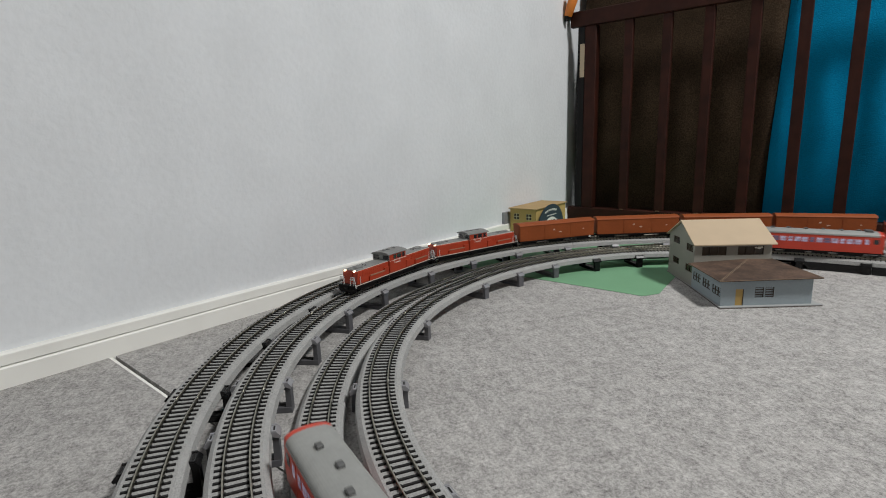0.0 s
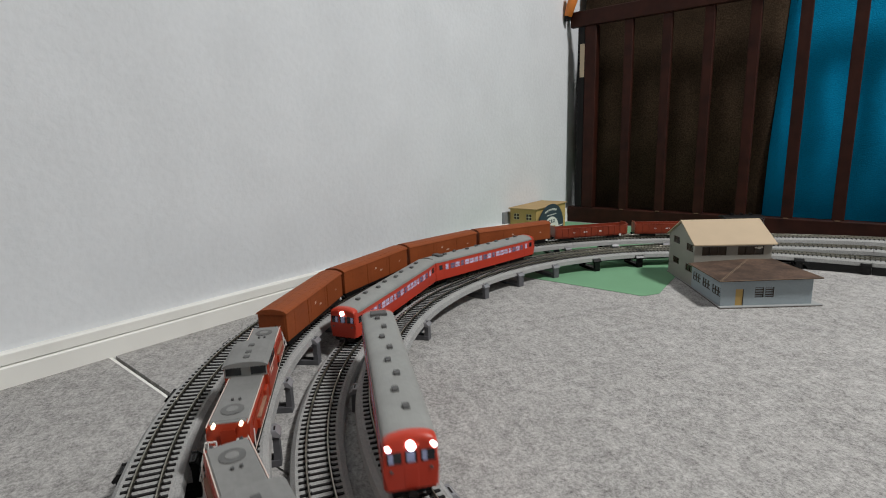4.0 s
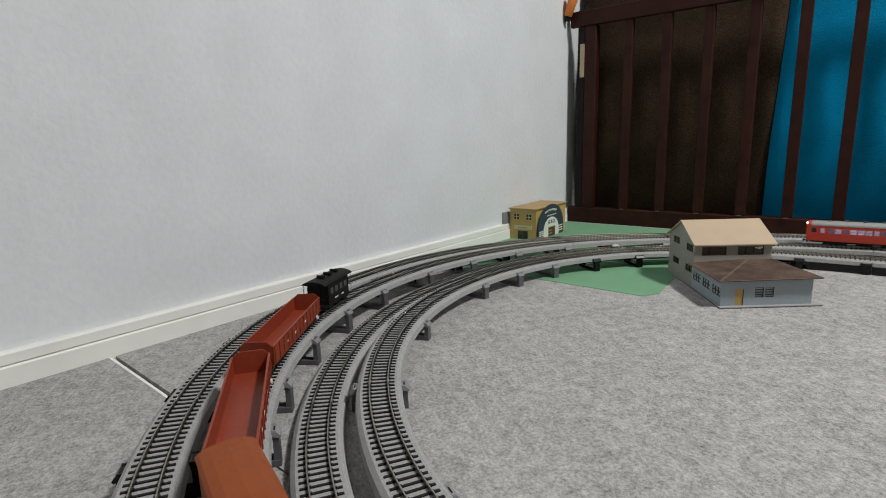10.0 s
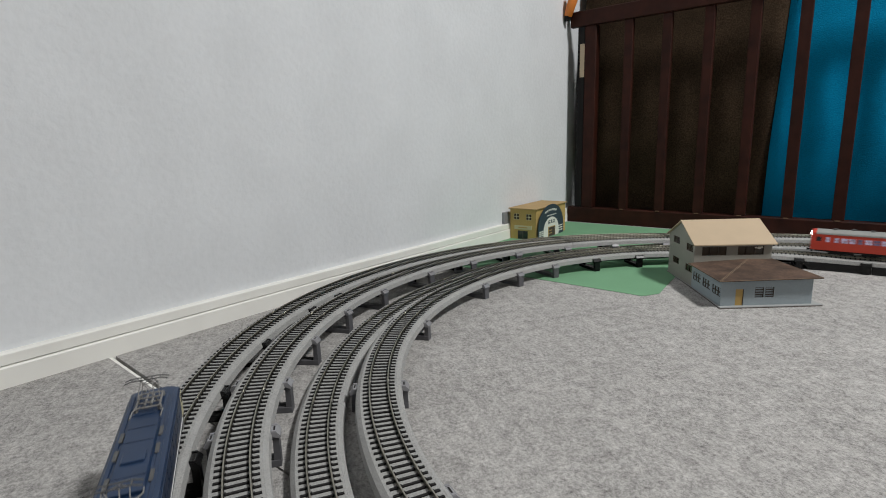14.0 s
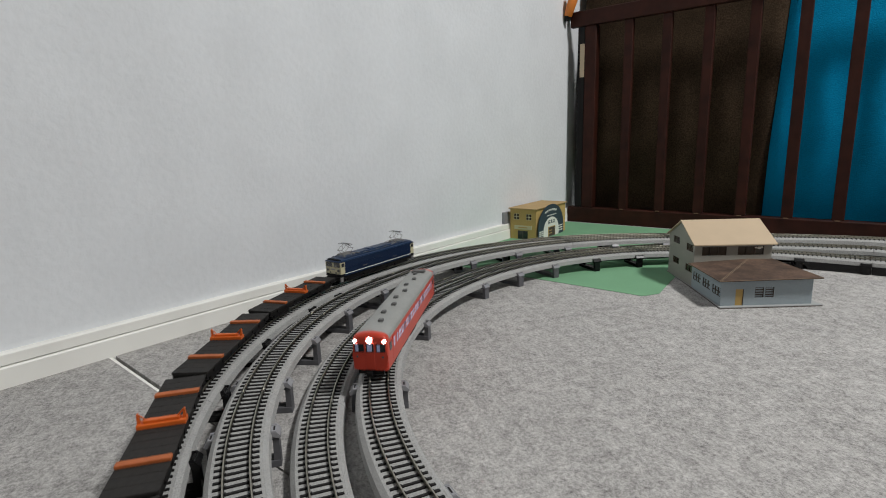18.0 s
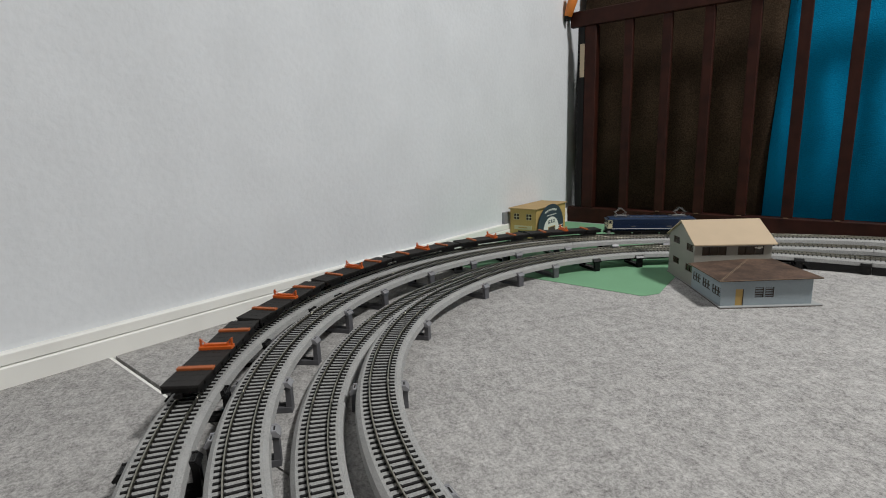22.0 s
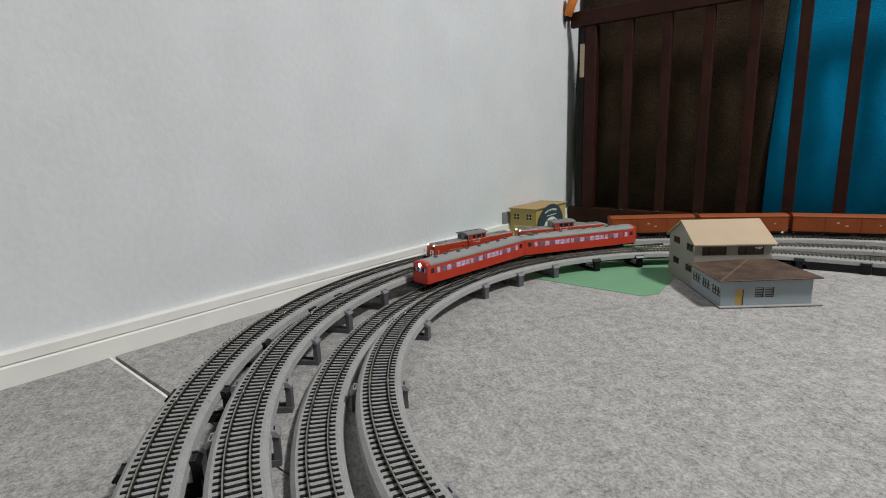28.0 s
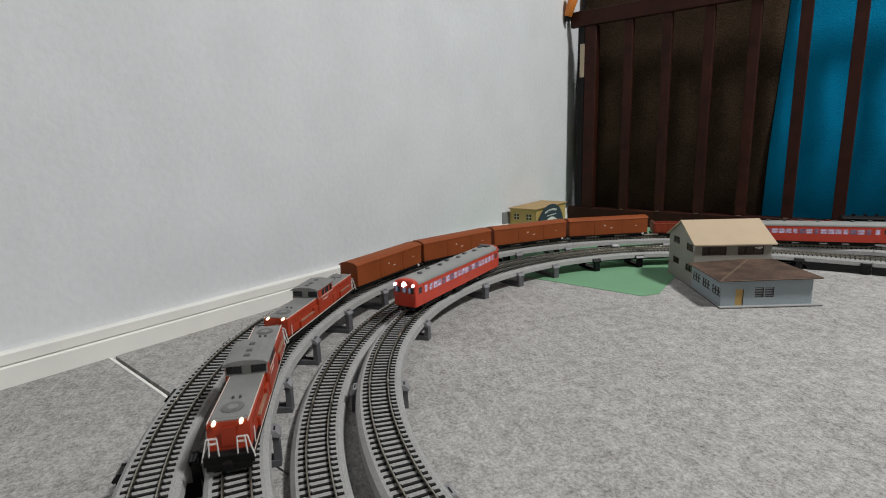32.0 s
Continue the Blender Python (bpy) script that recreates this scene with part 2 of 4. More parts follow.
# ---- track plan: arcs and straights, anticlockwise from the start of the first arc ----
class Line:
    def __init__(self, start, heading, legs, levels):
        self.legs, s = [], 0.0
        p, a = Vector(start), heading
        for kind, size, radius in legs:
            length = radians(size) * radius if kind == "arc" else size
            self.legs.append((s, s + length, kind, p.copy(), a, radius))
            if kind == "arc":
                c = p + Vector((-math.sin(a), math.cos(a))) * radius
                a += radians(size)
                p = c + Vector((math.sin(a), -math.cos(a))) * radius
            else:
                p = p + Vector((math.cos(a), math.sin(a))) * size
            s += length
        self.total, self.levels = s, levels

    def at(self, s):
        s %= self.total
        for s0, s1, kind, p, a, radius in self.legs:
            if s <= s1:
                if kind == "arc":
                    c = p + Vector((-math.sin(a), math.cos(a))) * radius
                    b = a + (s - s0) / radius
                    return c + Vector((math.sin(b), -math.cos(b))) * radius, b
                return p + Vector((math.cos(a), math.sin(a))) * (s - s0), a

    def z(self, s):
        return float(np.interp(s % self.total, [k for k, _ in self.levels], [v for _, v in self.levels]))

    def frame_at(self, s):
        p, a = self.at(s)
        return Matrix.Translation((p.x, p.y, self.z(s))) @ Matrix.Rotation(a, 4, "Z")


def outer_line(radius, run, levels):
    """Two arcs joined by a short slanting straight, then a long oval to the east."""
    side, turn = 0.1659, 31.713
    u = Vector((math.cos(radians(turn)), math.sin(radians(turn))))
    top = Vector((0.6861, 0.6308)) + u * side + Vector((0, radius))
    legs = [("arc", turn, radius), ("straight", side, 0), ("arc", 180 - turn, radius), ("straight", run + side * u.x, 0), ("arc", 90, radius), ("straight", side * u.y, 0), ("arc", 90, radius), ("straight", run, 0)]
    return Line(top, math.pi, legs, levels)


def inner_line(radius, run, levels):
    legs = [("arc", 180, radius), ("straight", run, 0), ("arc", 180, radius), ("straight", run, 0)]
    return Line(Vector((0.72, 0.65 + radius)), math.pi, legs, levels)


LINES = {
    "A": outer_line(0.6142, 0.80, [(0, 0.0315), (0.25, 0.0325), (0.7, 0.0372), (4.5, 0.0372), (5.6, 0.0315)]),
    "B": outer_line(0.5606, 0.327, [(0, 0.0412), (0.5, 0.0412), (0.95, 0.0383), (3.2, 0.0383), (4.2, 0.0412)]),
    "C": inner_line(0.543, 0.27, [(0, 0.0365), (0.048, 0.0345), (0.16, 0.0315), (0.35, 0.0265), (0.9, 0.0195), (1.1, 0.0165), (1.3, 0.0155), (2.2, 0.0155), (3.4, 0.033), (3.9, 0.0365)]),
    "D": inner_line(0.491, 0.27, [(0, 0.0265), (0.04, 0.0262), (0.42, 0.031), (2.0, 0.031), (3.1, 0.0265), (4.2, 0.0265)]),
}


def sweep(line, s0, s1, profile, step=0.012):
    """A closed profile of (outward offset, height over the rail top) along the line."""
    bm = bmesh.new()
    n = max(1, math.ceil((s1 - s0) / step))
    rings = []
    for i in range(n + 1):
        s = s0 + (s1 - s0) * i / n
        p, a = line.at(min(s, line.total - 1e-6))
        out, z = Vector((math.sin(a), -math.cos(a))), line.z(min(s, line.total - 1e-6))
        rings.append([bm.verts.new((*(p + out * u), z + v)) for u, v in profile])
    k = len(profile)
    for a, b in zip(rings, rings[1:]):
        for i in range(k):
            bm.faces.new((a[i], b[i], b[(i + 1) % k], a[(i + 1) % k]))
    bm.faces.new(rings[0][::-1])
    bm.faces.new(rings[-1])
    return bm


BALLAST = [(-0.0212, -0.0125), (-0.0200, -0.0062), (-0.0165, -0.0034), (0.0165, -0.0034), (0.0200, -0.0062), (0.0212, -0.0125)]
RAIL = [(-0.0010, -0.0026), (0.0010, -0.0026), (0.00030, -0.0021), (0.00032, -0.0008), (0.00052, -0.0006), (0.00052, -0.0001), (0.00034, 0), (-0.00034, 0), (-0.00052, -0.0001), (-0.00052, -0.0006), (-0.00032, -0.0008), (-0.00030, -0.0021)]


def sleeper_mesh():
    bm = add_prism(bmesh.new(), [(-0.0143, -0.0035), (-0.0141, -0.0024), (0.0141, -0.0024), (0.0143, -0.0035)], -0.00095, 0.00095, "X")
    for side in (-1, 1):
        for d in (-1, 1):
            add_box(bm, -0.0009, 0.0009, side * 0.00825 + d * 0.0015 - 0.0005, side * 0.00825 + d * 0.0015 + 0.0005, -0.0024, -0.0016)
    me = bpy.data.meshes.new("sleeper")
    bm.to_mesh(me)
    bm.free()
    me.materials.append(M_SLEEPER)
    return me


SLEEPER = sleeper_mesh()


def track_section(line, s0, s1, label):
    t = tagged(empty("track_section"), label, "railway track", "model railway track sections")
    part("roadbed", sweep(line, s0 + 0.0002, s1 - 0.0002, BALLAST), M_BED, t, "moulded grey ballast roadbed")
    for side in (-1, 1):
        part("rail", sweep(line, s0 + 0.0002, s1 - 0.0002, [(side * 0.00825 + u, v) for u, v in RAIL]), M_RAIL, t, "worn nickel silver rail", True)
    n = max(1, round((s1 - s0) / 0.0070))
    for i in range(n):
        ob = new("sleeper", SLEEPER)
        ob.parent = t
        ob.matrix_basis = line.frame_at(s0 + (s1 - s0) * (i + 0.5) / n)
    # joiner plates at the end of the section
    for side in (-1, 1):
        s = s1 - 0.004
        plate = part("rail_joiner", box(-0.004, 0.004, side * 0.00825 - 0.0012, side * 0.00825 + 0.0012, -0.0024, -0.0016), M_STEEL, t)
        plate.matrix_basis = line.frame_at(s)
    return t


for key, line in LINES.items():
    for s0, s1, kind, p, a, radius in line.legs:
        length = s1 - s0
        n = max(1, round(length / (radians(22.5) * radius if kind == "arc" else 0.246)))
        for i in range(n):
            track_section(line, s0 + length * i / n, s0 + length * (i + 1) / n,
                          ("curved" if kind == "arc" else "straight") + " grey ballasted model railway track section")


# ---- bridge piers: a floor bar, two posts and clips that hold the roadbed ----
def pier(height, mat, clip, label):
    """Across the track along y, standing at z = 0; height is the underside of the roadbed."""
    t = tagged(empty("bridge_pier"), label, "bridge pier", "model railway bridge piers")
    h, w = height * 1000, 7.6 if mat is M_PIERB else 6.4
    part("foot_bar", mm(-5.6, 5.6, -26, 26, 0, min(6, h), 0.6), mat, t)
    part("top_bar", mm(-4.5, 4.5, -26, 26, max(h - 3.5, 0.5), h - 0.2, 0.4), mat, t)
    for side in (-1, 1):
        part("post", prism([(side * 20.6, 0), (side * 26.2, 0), (side * 25.8, h + 0.6), (side * 21.2, h + 0.6)], -5.2, 5.2), mat, t)
        cap = prism([(side * 18.6, h + 1.2), (side * 21.2, h + 0.4), (side * 26.4, h - 1.4), (side * 27.4, h - 0.2), (side * 27.2, h + 0.9), (side * 24.2, h + 4.2), (side * 20.0, h + 4.4), (side * 18.6, h + 3.4)], -w, w)
        holder = part("clip", cap, clip, t, "clip over the edge of the roadbed")
        for x in (-w + 1.4, w - 1.4):
            part("ridge", mm(x - 1.1, x + 1.1, *sorted((side * 19.4, side * 24.4)), h + 3.6, h + 5.0, 0.5, 2), clip, holder)
        part("slot", mm(-w + 3.4, w - 3.4, *sorted((side * 22.0, side * 23.4)), h + 3.3, h + 4.4), M_BLACK, holder)
    return t


PIERS = {
    "A": (M_PIERB, M_PIERB, "black plastic bridge pier under the track", [1.832, 1.722, 1.611, 1.491, 1.366, 1.298, 1.200, 1.105, 0.985, 0.865, 0.745, 0.625, 0.505, 0.385, 0.265, 0.145, 0.02]),
    "B": (M_PIER, M_CLIP, "grey plastic bridge pier under the track", [1.672, 1.566, 1.478, 1.368, 1.264, 1.160, 1.034, 0.925, 0.813, 0.697, 0.592, 0.485, 0.375, 0.235, 0.12, 0.01]),
    "D": (M_PIER, M_CLIP, "grey plastic bridge pier under the track", [1.315, 1.147, 0.968, 0.770, 0.675, 0.586]),
}
for key, (mat, clip, label, places) in PIERS.items():
    line = LINES[key]
    proto = None
    for s in places:
        p, a = line.at(s)
        m = Matrix.Translation((p.x, p.y, 0.0)) @ Matrix.Rotation(a, 4, "Z")
        if proto is None:
            proto = pier(line.z(s) - 0.0125, mat, clip, label)
            proto.matrix_basis = m
        else:
            copy_thing(proto, m)
for s in (0.490, 0.3976, 0.30, 0.20, 0.1072, 0.0084):
    p, a = LINES["D"].at(s)
    pier(LINES["D"].z(s) - 0.0125, M_PIERB, M_PIERB, "black plastic bridge pier under the track").matrix_basis = Matrix.Translation((p.x, p.y, 0.0)) @ Matrix.Rotation(a, 4, "Z")
# black strips that fill the gap under the lowered far stretch of the inner lines
for key in ("C", "D"):
    line = LINES[key]
    s0, s1 = line.total - 0.26, line.total - 0.001
    strip = tagged(empty("gap_strip"), "black strip filling the gap under the track", "track support")
    for a, b in ((s0, s1), (0.0, 0.16)):
        bm = sweep(line, a, b, [(-0.0225, -0.0128), (0.0225, -0.0128), (0.0225, -0.0136), (-0.0225, -0.0136)])
        for v in bm.verts:
            if v.co.z < line.z(a) - 0.0132:
                v.co.z = 0.0005
        part("strip", bm, M_PIERB, strip)
# the second line rests on low plain blocks, the out-of-sight stretches on the same
for key, places in (("C", np.arange(0.0, 3.98, 0.2)), ("D", np.arange(1.7, 3.4, 0.24)), ("A", np.arange(2.1, 5.8, 0.25)), ("B", np.arange(1.95, 4.5, 0.25))):
    for s in places:
        p, a = LINES[key].at(s)
        block = tagged(part("support_block", box(-0.007, 0.007, -0.016, 0.016, 0.0, LINES[key].z(s) - 0.0127, 0.0006), M_PIER), "small grey plastic block under the track", "track support", "track support blocks")
        block.matrix_basis = Matrix.Translation((p.x, p.y, 0.0)) @ Matrix.Rotation(a, 4, "Z")


# ---- slatted bed side, blankets behind it ----
fence = tagged(empty("bed_side", pose(0, FENCE_Y, 0, 0, 0, math.degrees(math.atan(FENCE_SLOPE)))), "dark red-brown slatted wooden bed side", "bed")
part("bottom_rail", box(0.012, 1.9, 0.0, 0.032, 0.0, 0.044, 0.002), M_WOOD, fence)
part("top_rail", box(0.012, 1.9, 0.0, 0.017, 0.5418, 0.582, 0.002), M_WOOD, fence)
part("post", box(0.0540, 0.0870, 0.003, 0.03, 0.044, 0.5418, 0.002), M_WOOD, fence)
for i in range(19):
    x = 0.1618 + 0.0966 * i
    part("slat", box(x, x + 0.0232, 0.005, 0.019, 0.044, 0.5418, 0.0015), M_WOOD, fence)
    part("screw_plug", box(x + 0.006, x + 0.016, -0.0015, 0.002, 0.0434, 0.0455, 0.0005), M_PLUG, fence, "pale wood plug on the rail")
part("leg", box(1.83, 1.9, 0.032, 0.09, 0.0, 0.625, 0.003), M_WOOD, fence)


def blanket(name, x0, x1, y0, y1, z1, mat, label, category, seed, lean=0.0, lean_end=0.0, fold=0.008):
    """A thick folded blanket standing upright behind the slats, with soft folds on its face."""
    bm = bmesh.new()
    nx, nz = max(8, round((x1 - x0) / 0.025)), 30
    grid = []
    for j in range(nz + 1):
        row = []
        for i in range(nx + 1):
            u, v = i / nx, j / nz
            edge = 0.006 * (max(0, 1 - u * nx / 2) ** 2 + max(0, 1 - (1 - u) * nx / 2) ** 2 + max(0, 1 - (1 - v) * nz / 2) ** 2)
            w = noise.noise(Vector((u * (x1 - x0) * 9, v * 2.2, seed))) * fold
            row.append(bm.verts.new((x0 + lean * v + (x1 - x0 + (lean_end - lean) * v) * u, y0 - 0.002 + 0.05 * v + w + edge + 0.30 * max(0, 0.35 - v) ** 1.5, 0.001 + z1 * v)))
        grid.append(row)
    back = [[bm.verts.new((v.co.x, y1, v.co.z)) for v in (r[0], r[-1])] for r in grid]
    for j in range(nz):
        for i in range(nx):
            bm.faces.new((grid[j][i], grid[j][i + 1], grid[j + 1][i + 1], grid[j + 1][i]))
        bm.faces.new((grid[j][0], grid[j + 1][0], back[j + 1][0], back[j][0]))
        bm.faces.new((grid[j][-1], back[j][1], back[j + 1][1], grid[j + 1][-1]))
        bm.faces.new((back[j][0], back[j + 1][0], back[j + 1][1], back[j][1]))
    bm.faces.new([*grid[-1], back[-1][1], back[-1][0]])
    bm.faces.new([*grid[0][::-1], back[0][0], back[0][1]])
    ob = part(name, bm, mat, smooth=True)
    ob.matrix_basis = pose(0, FENCE_Y + 0.03, 0, 0, 0, math.degrees(math.atan(FENCE_SLOPE)))
    return tagged(ob, label, category)


blanket("brown_blanket", 0.024, 0.497, 0.0, 0.3, 0.74, M_BROWN, "dark brown fleece blanket folded behind the slats", "blanket", 1.7, 0.0, 0.03)
blanket("blue_blanket", 0.4985, 1.86, 0.0, 0.3, 0.72, M_BLUE, "bright blue blanket folded behind the slats", "blanket", 5.3, 0.03, 0.0, 0.005)
# black strip stands in for the wall's shade in the gap by the post
tagged(part("gap_shade_strip", box(0.034, 0.0535, FENCE_Y + 0.005, FENCE_Y + 0.02, 0.045, 0.541), M_BLACK), "black strip for the shaded gap beside the blanket", "strip")
tagged(part("beige_tag", box(0.0415, 0.0535, FENCE_Y + 0.002, FENCE_Y + 0.005, 0.408, 0.496), M_BEIGE), "beige paper tag on the strip", "tag")
grip = bmesh.new()
add_rod(grip, (0.0, 0, 0.0), (0.018, 0, 0.052), 0.011, 12, 0.014)
add_rod(grip, (0.018, 0, 0.052), (0.05, 0, 0.075), 0.014, 12, 0.012)
bmesh.ops.bevel(grip, geom=[e for e in grip.edges], offset=0.001, segments=1, affect="EDGES")
grip_thing = tagged(empty("hanging_strap", pose(0.012, FENCE_Y - 0.016, 0.57)), "orange padded strap end with a dark tip", "strap")
part("pad", grip, M_PADDING, grip_thing, smooth=True)
part("tip", add_rod(bmesh.new(), (-0.003, 0.004, -0.012), (0.0, 0.002, 0.006), 0.008, 10, 0.011), M_BLACK, grip_thing)


# ---- paper house: two-storey block and a hipped annex, on a card base ----
def add_hole_wall(bm, w, h, holes, thickness, put):
    """A wall of width w and height h with rectangular holes, split into a grid; put maps (u, depth, z)."""
    us = sorted({0, w, *[k for a in holes for k in a[:2]]})
    zs = sorted({0, h, *[k for a in holes for k in a[2:]]})
    for u0, u1 in zip(us, us[1:]):
        for z0, z1 in zip(zs, zs[1:]):
            if any(a[0] <= u0 and u1 <= a[1] and a[2] <= z0 and z1 <= a[3] for a in holes):
                continue
            v = [bm.verts.new(put(u, d, z)) for d in (0, thickness) for u, z in ((u0, z0), (u1, z0), (u1, z1), (u0, z1))]
            for q in ((0, 1, 2, 3), (7, 6, 5, 4), (0, 4, 5, 1), (1, 5, 6, 2), (2, 6, 7, 3), (3, 7, 4, 0)):
                bm.faces.new([v[i] for i in q])
    bmesh.ops.remove_doubles(bm, verts=bm.verts[:], dist=0.00001)
    return bm


def lattice(u0, u1, z0, z1, cols, rows, bar, put):
    bm = bmesh.new()
    for i in range(cols + 1):
        u = u0 + (u1 - u0) * i / cols
        v = [put(a, d, z) for d in (0.4, 1.2) for a, z in ((u - bar, z0), (u + bar, z0), (u + bar, z1), (u - bar, z1))]
        vs = [bm.verts.new(p) for p in v]
        for q in ((0, 1, 2, 3), (7, 6, 5, 4), (0, 4, 5, 1), (1, 5, 6, 2), (2, 6, 7, 3), (3, 7, 4, 0)):
            bm.faces.new([vs[k] for k in q])
    for j in range(rows + 1):
        z = z0 + (z1 - z0) * j / rows
        v = [put(a, d, k) for d in (0.5, 1.1) for a, k in ((u0, z - bar), (u1, z - bar), (u1, z + bar), (u0, z + bar))]
        vs = [bm.verts.new(p) for p in v]
        for q in ((0, 1, 2, 3), (7, 6, 5, 4), (0, 4, 5, 1), (1, 5, 6, 2), (2, 6, 7, 3), (3, 7, 4, 0)):
            bm.faces.new([vs[k] for k in q])
    return bm


house = tagged(empty("paper_house", pose(0.5537, 0.7919, 0, 0, 0, 38.766)), "grey paper model house with beige gable roof and brown annex", "model house")
base_outline = [(0, -3), (144, -2.5), (152, 212), (17, 216), (10, 105)]
part("base_plate", prism(base_outline, 0.9, 2.0, "Z"), M_HBASE, house)
# slightly larger dark brown layer below the base plate
part("base_edge", prism([(76 + (u - 76) * 1.008, 100 + (v - 100) * 1.008) for u, v in base_outline], 0, 0.9, "Z"), M_HWIN, house, "dark lower layer of the base")
K = 0.001


def on_west(u, d, z):
    return ((0.5 + d) * K, u * K, z * K)


def on_south(v0):
    return lambda u, d, z: (u * K, (v0 + d) * K, z * K)


def on_annex_west(u, d, z):
    return ((3.5 + d) * K, u * K, z * K)


# main block: drawn from V = 88 to 176, then set back and turned a little on the base
SET_BACK = Matrix.Translation((0.0112, 0.1055, 0)) @ Matrix.Rotation(radians(-2.6), 4, "Z") @ Matrix.Diagonal((0.969, 1.17, 0.966, 1)) @ Matrix.Translation((-0.0005, -0.088, 0))


def block_part(name, bm, mat, parent, label=""):
    bm.transform(SET_BACK)
    return part(name, bm, mat, parent, label)


wins_w = [(92.5, 114, 23.5, 35.5), (138, 160, 25.5, 37), (92.5, 114, 58.5, 71), (138, 160, 62.0, 74)]
shift = [(a - 88, b - 88, c - 2, d - 2) for a, b, c, d in wins_w]
bm = add_hole_wall(bmesh.new(), 88, 73, shift, 1.5, lambda u, d, z: on_west(u + 88, d, z + 2))
add_prism(bm, [(88 * K, 75 * K), (176 * K, 75 * K), (132 * K, 103.5 * K)], 0.5 * K, 2 * K, "X")
block_part("gable_wall", bm, M_HWALL, house)
bm = prism([(88, 2), (176, 2), (176, 75), (132, 103.5), (88, 75)], 122.5, 124)
block_part("gable_wall", bm, M_HWALL, house)
wins_s = [(13, 52, 54.5, 69), (70, 111, 54.5, 69)]
bm = add_hole_wall(bmesh.new(), 120.5, 73, [(a - 2, b - 2, c - 2, d - 2) for a, b, c, d in wins_s], 1.5, lambda u, d, z: on_south(88)(u + 2, d, z + 2))
block_part("front_wall", bm, M_HWALL, house)
block_part("back_wall", mm(2, 122.5, 174.5, 176, 2, 75), M_HWALL, house)
block_part("floor_slab", mm(2.2, 122.3, 89.6, 174.3, 38, 39), M_INSIDE, house)
for (a, b, c, d) in wins_w:
    f = block_part("window_frame", lattice(a, b, c, d, 2, 1, 0.5, on_west), M_HWIN, house, "dark brown window frame")
    block_part("pane", box(0.0018, 0.0021, a * K, b * K, c * K, d * K), M_HPANE, f)
for (a, b, c, d) in wins_s:
    f = block_part("window_frame", lattice(a, b, c, d, 3, 1, 0.5, on_south(88)), M_HWIN, house, "dark brown window frame")
    block_part("pane", box(a * K, b * K, 0.0895, 0.0898, c * K, d * K), M_HPANE, f)
for u, z, w, h in ((96, 65.5, 4, 2.6), (100.5, 64.2, 5, 4.2), (105.5, 65.8, 3.4, 2.8)):
    block_part("paper_scrap", mm(u, u + w, 86.6, 88.4, z, z + h, 0.6), M_SIGNTEXT, house, "white paper scrap in the window")
# gable roof: two slabs with eaves
for sgn, name in ((-1, "roof_slope"), (1, "roof_slope")):
    e, r = 132 + sgn * 49.5, 132
    slope = [(r, 106.5), (e, 73.8), (e, 72.0), (r, 104.6)]
    block_part(name, prism(slope, -3.0, 128.5), M_HROOF, house, "plain beige card roof slope")
# annex: drawn from V = 4 to 88, then stretched back to meet the main block
TO_BLOCK = Matrix.Translation((0, 0.004, 0)) @ Matrix(((1, 0.07, 0, 0), (0, 1.2, 0, 0), (0, 0, 1, 0), (0, 0, 0, 1))) @ Matrix.Translation((0, -0.004, 0))


def annex_part(name, bm, mat, parent, label=""):
    bm.transform(TO_BLOCK)
    return part(name, bm, mat, parent, label)


wins = [(51.6, 64, 13.2, 28), (66, 78.4, 13.2, 28)]
door = (24.3, 35, 2, 26)
bm = add_hole_wall(bmesh.new(), 129, 38.5, [(a - 3.5, b - 3.5, c - 2, d - 2) for a, b, c, d in (*wins, door)], 1.2, lambda u, d, z: on_south(4)(u + 3.5, d, z + 2))
annex_part("annex_front_wall", bm, M_HBLUE, house, "pale blue-grey card wall")
left = [(5.5, 27, 14.5, 27.5), (33, 54.5, 15.5, 28.5), (60.3, 83.6, 16.5, 29.5)]
bm = add_hole_wall(bmesh.new(), 82.5, 38.5, [(a - 5.3, b - 5.3, c - 2, d - 2) for a, b, c, d in left], 1.2, lambda u, d, z: on_annex_west(u + 5.3, d, z + 2))
annex_part("annex_side_wall", bm, M_HBLUE, house, "pale blue-grey card wall")
annex_part("annex_side_wall", mm(131.3, 132.5, 5.3, 87.8, 2, 40.5), M_HBLUE, house, "pale blue-grey card wall")
for a, b, c, d in wins:
    f = annex_part("window_frame", lattice(a, b, c, d, 1, 4, 0.7, on_south(4)), M_HWIN, house, "window with dark horizontal bars")
    annex_part("pane", box(a * K, b * K, 0.0053, 0.0056, c * K, d * K), M_HBLUE, f)
for a, b, c, d in left:
    f = annex_part("window_frame", lattice(a, b, c, d, 3, 2, 0.8, on_annex_west), M_HWIN, house, "window with dark cross bars")
    annex_part("pane", box(0.0048, 0.0051, a * K, b * K, c * K, d * K), M_HBLUE, f)
annex_part("door", mm(24.6, 34.7, 4.4, 5.4, 2.1, 25.8, 0.2), M_HDOOR, house, "plain yellow door")
annex_part("door_edge", mm(34.7, 35.6, 3.8, 5.6, 2.0, 26.2), M_HWIN, house)
hip = bmesh.new()
low = [hip.verts.new((x * K, y * K, z * K)) for x, y, z in ((-3.5, -3.5, 40.6), (141, -3.5, 41.6), (139, 87.6, 40.5), (-4, 87.6, 41.6))]
top = [hip.verts.new((x * K, y * K, z * K)) for x, y, z in ((90, 87.6, 46.6), (126, 87.6, 46.0))]
under = [hip.verts.new((v.co.x, v.co.y, v.co.z - 0.0012)) for v in low]
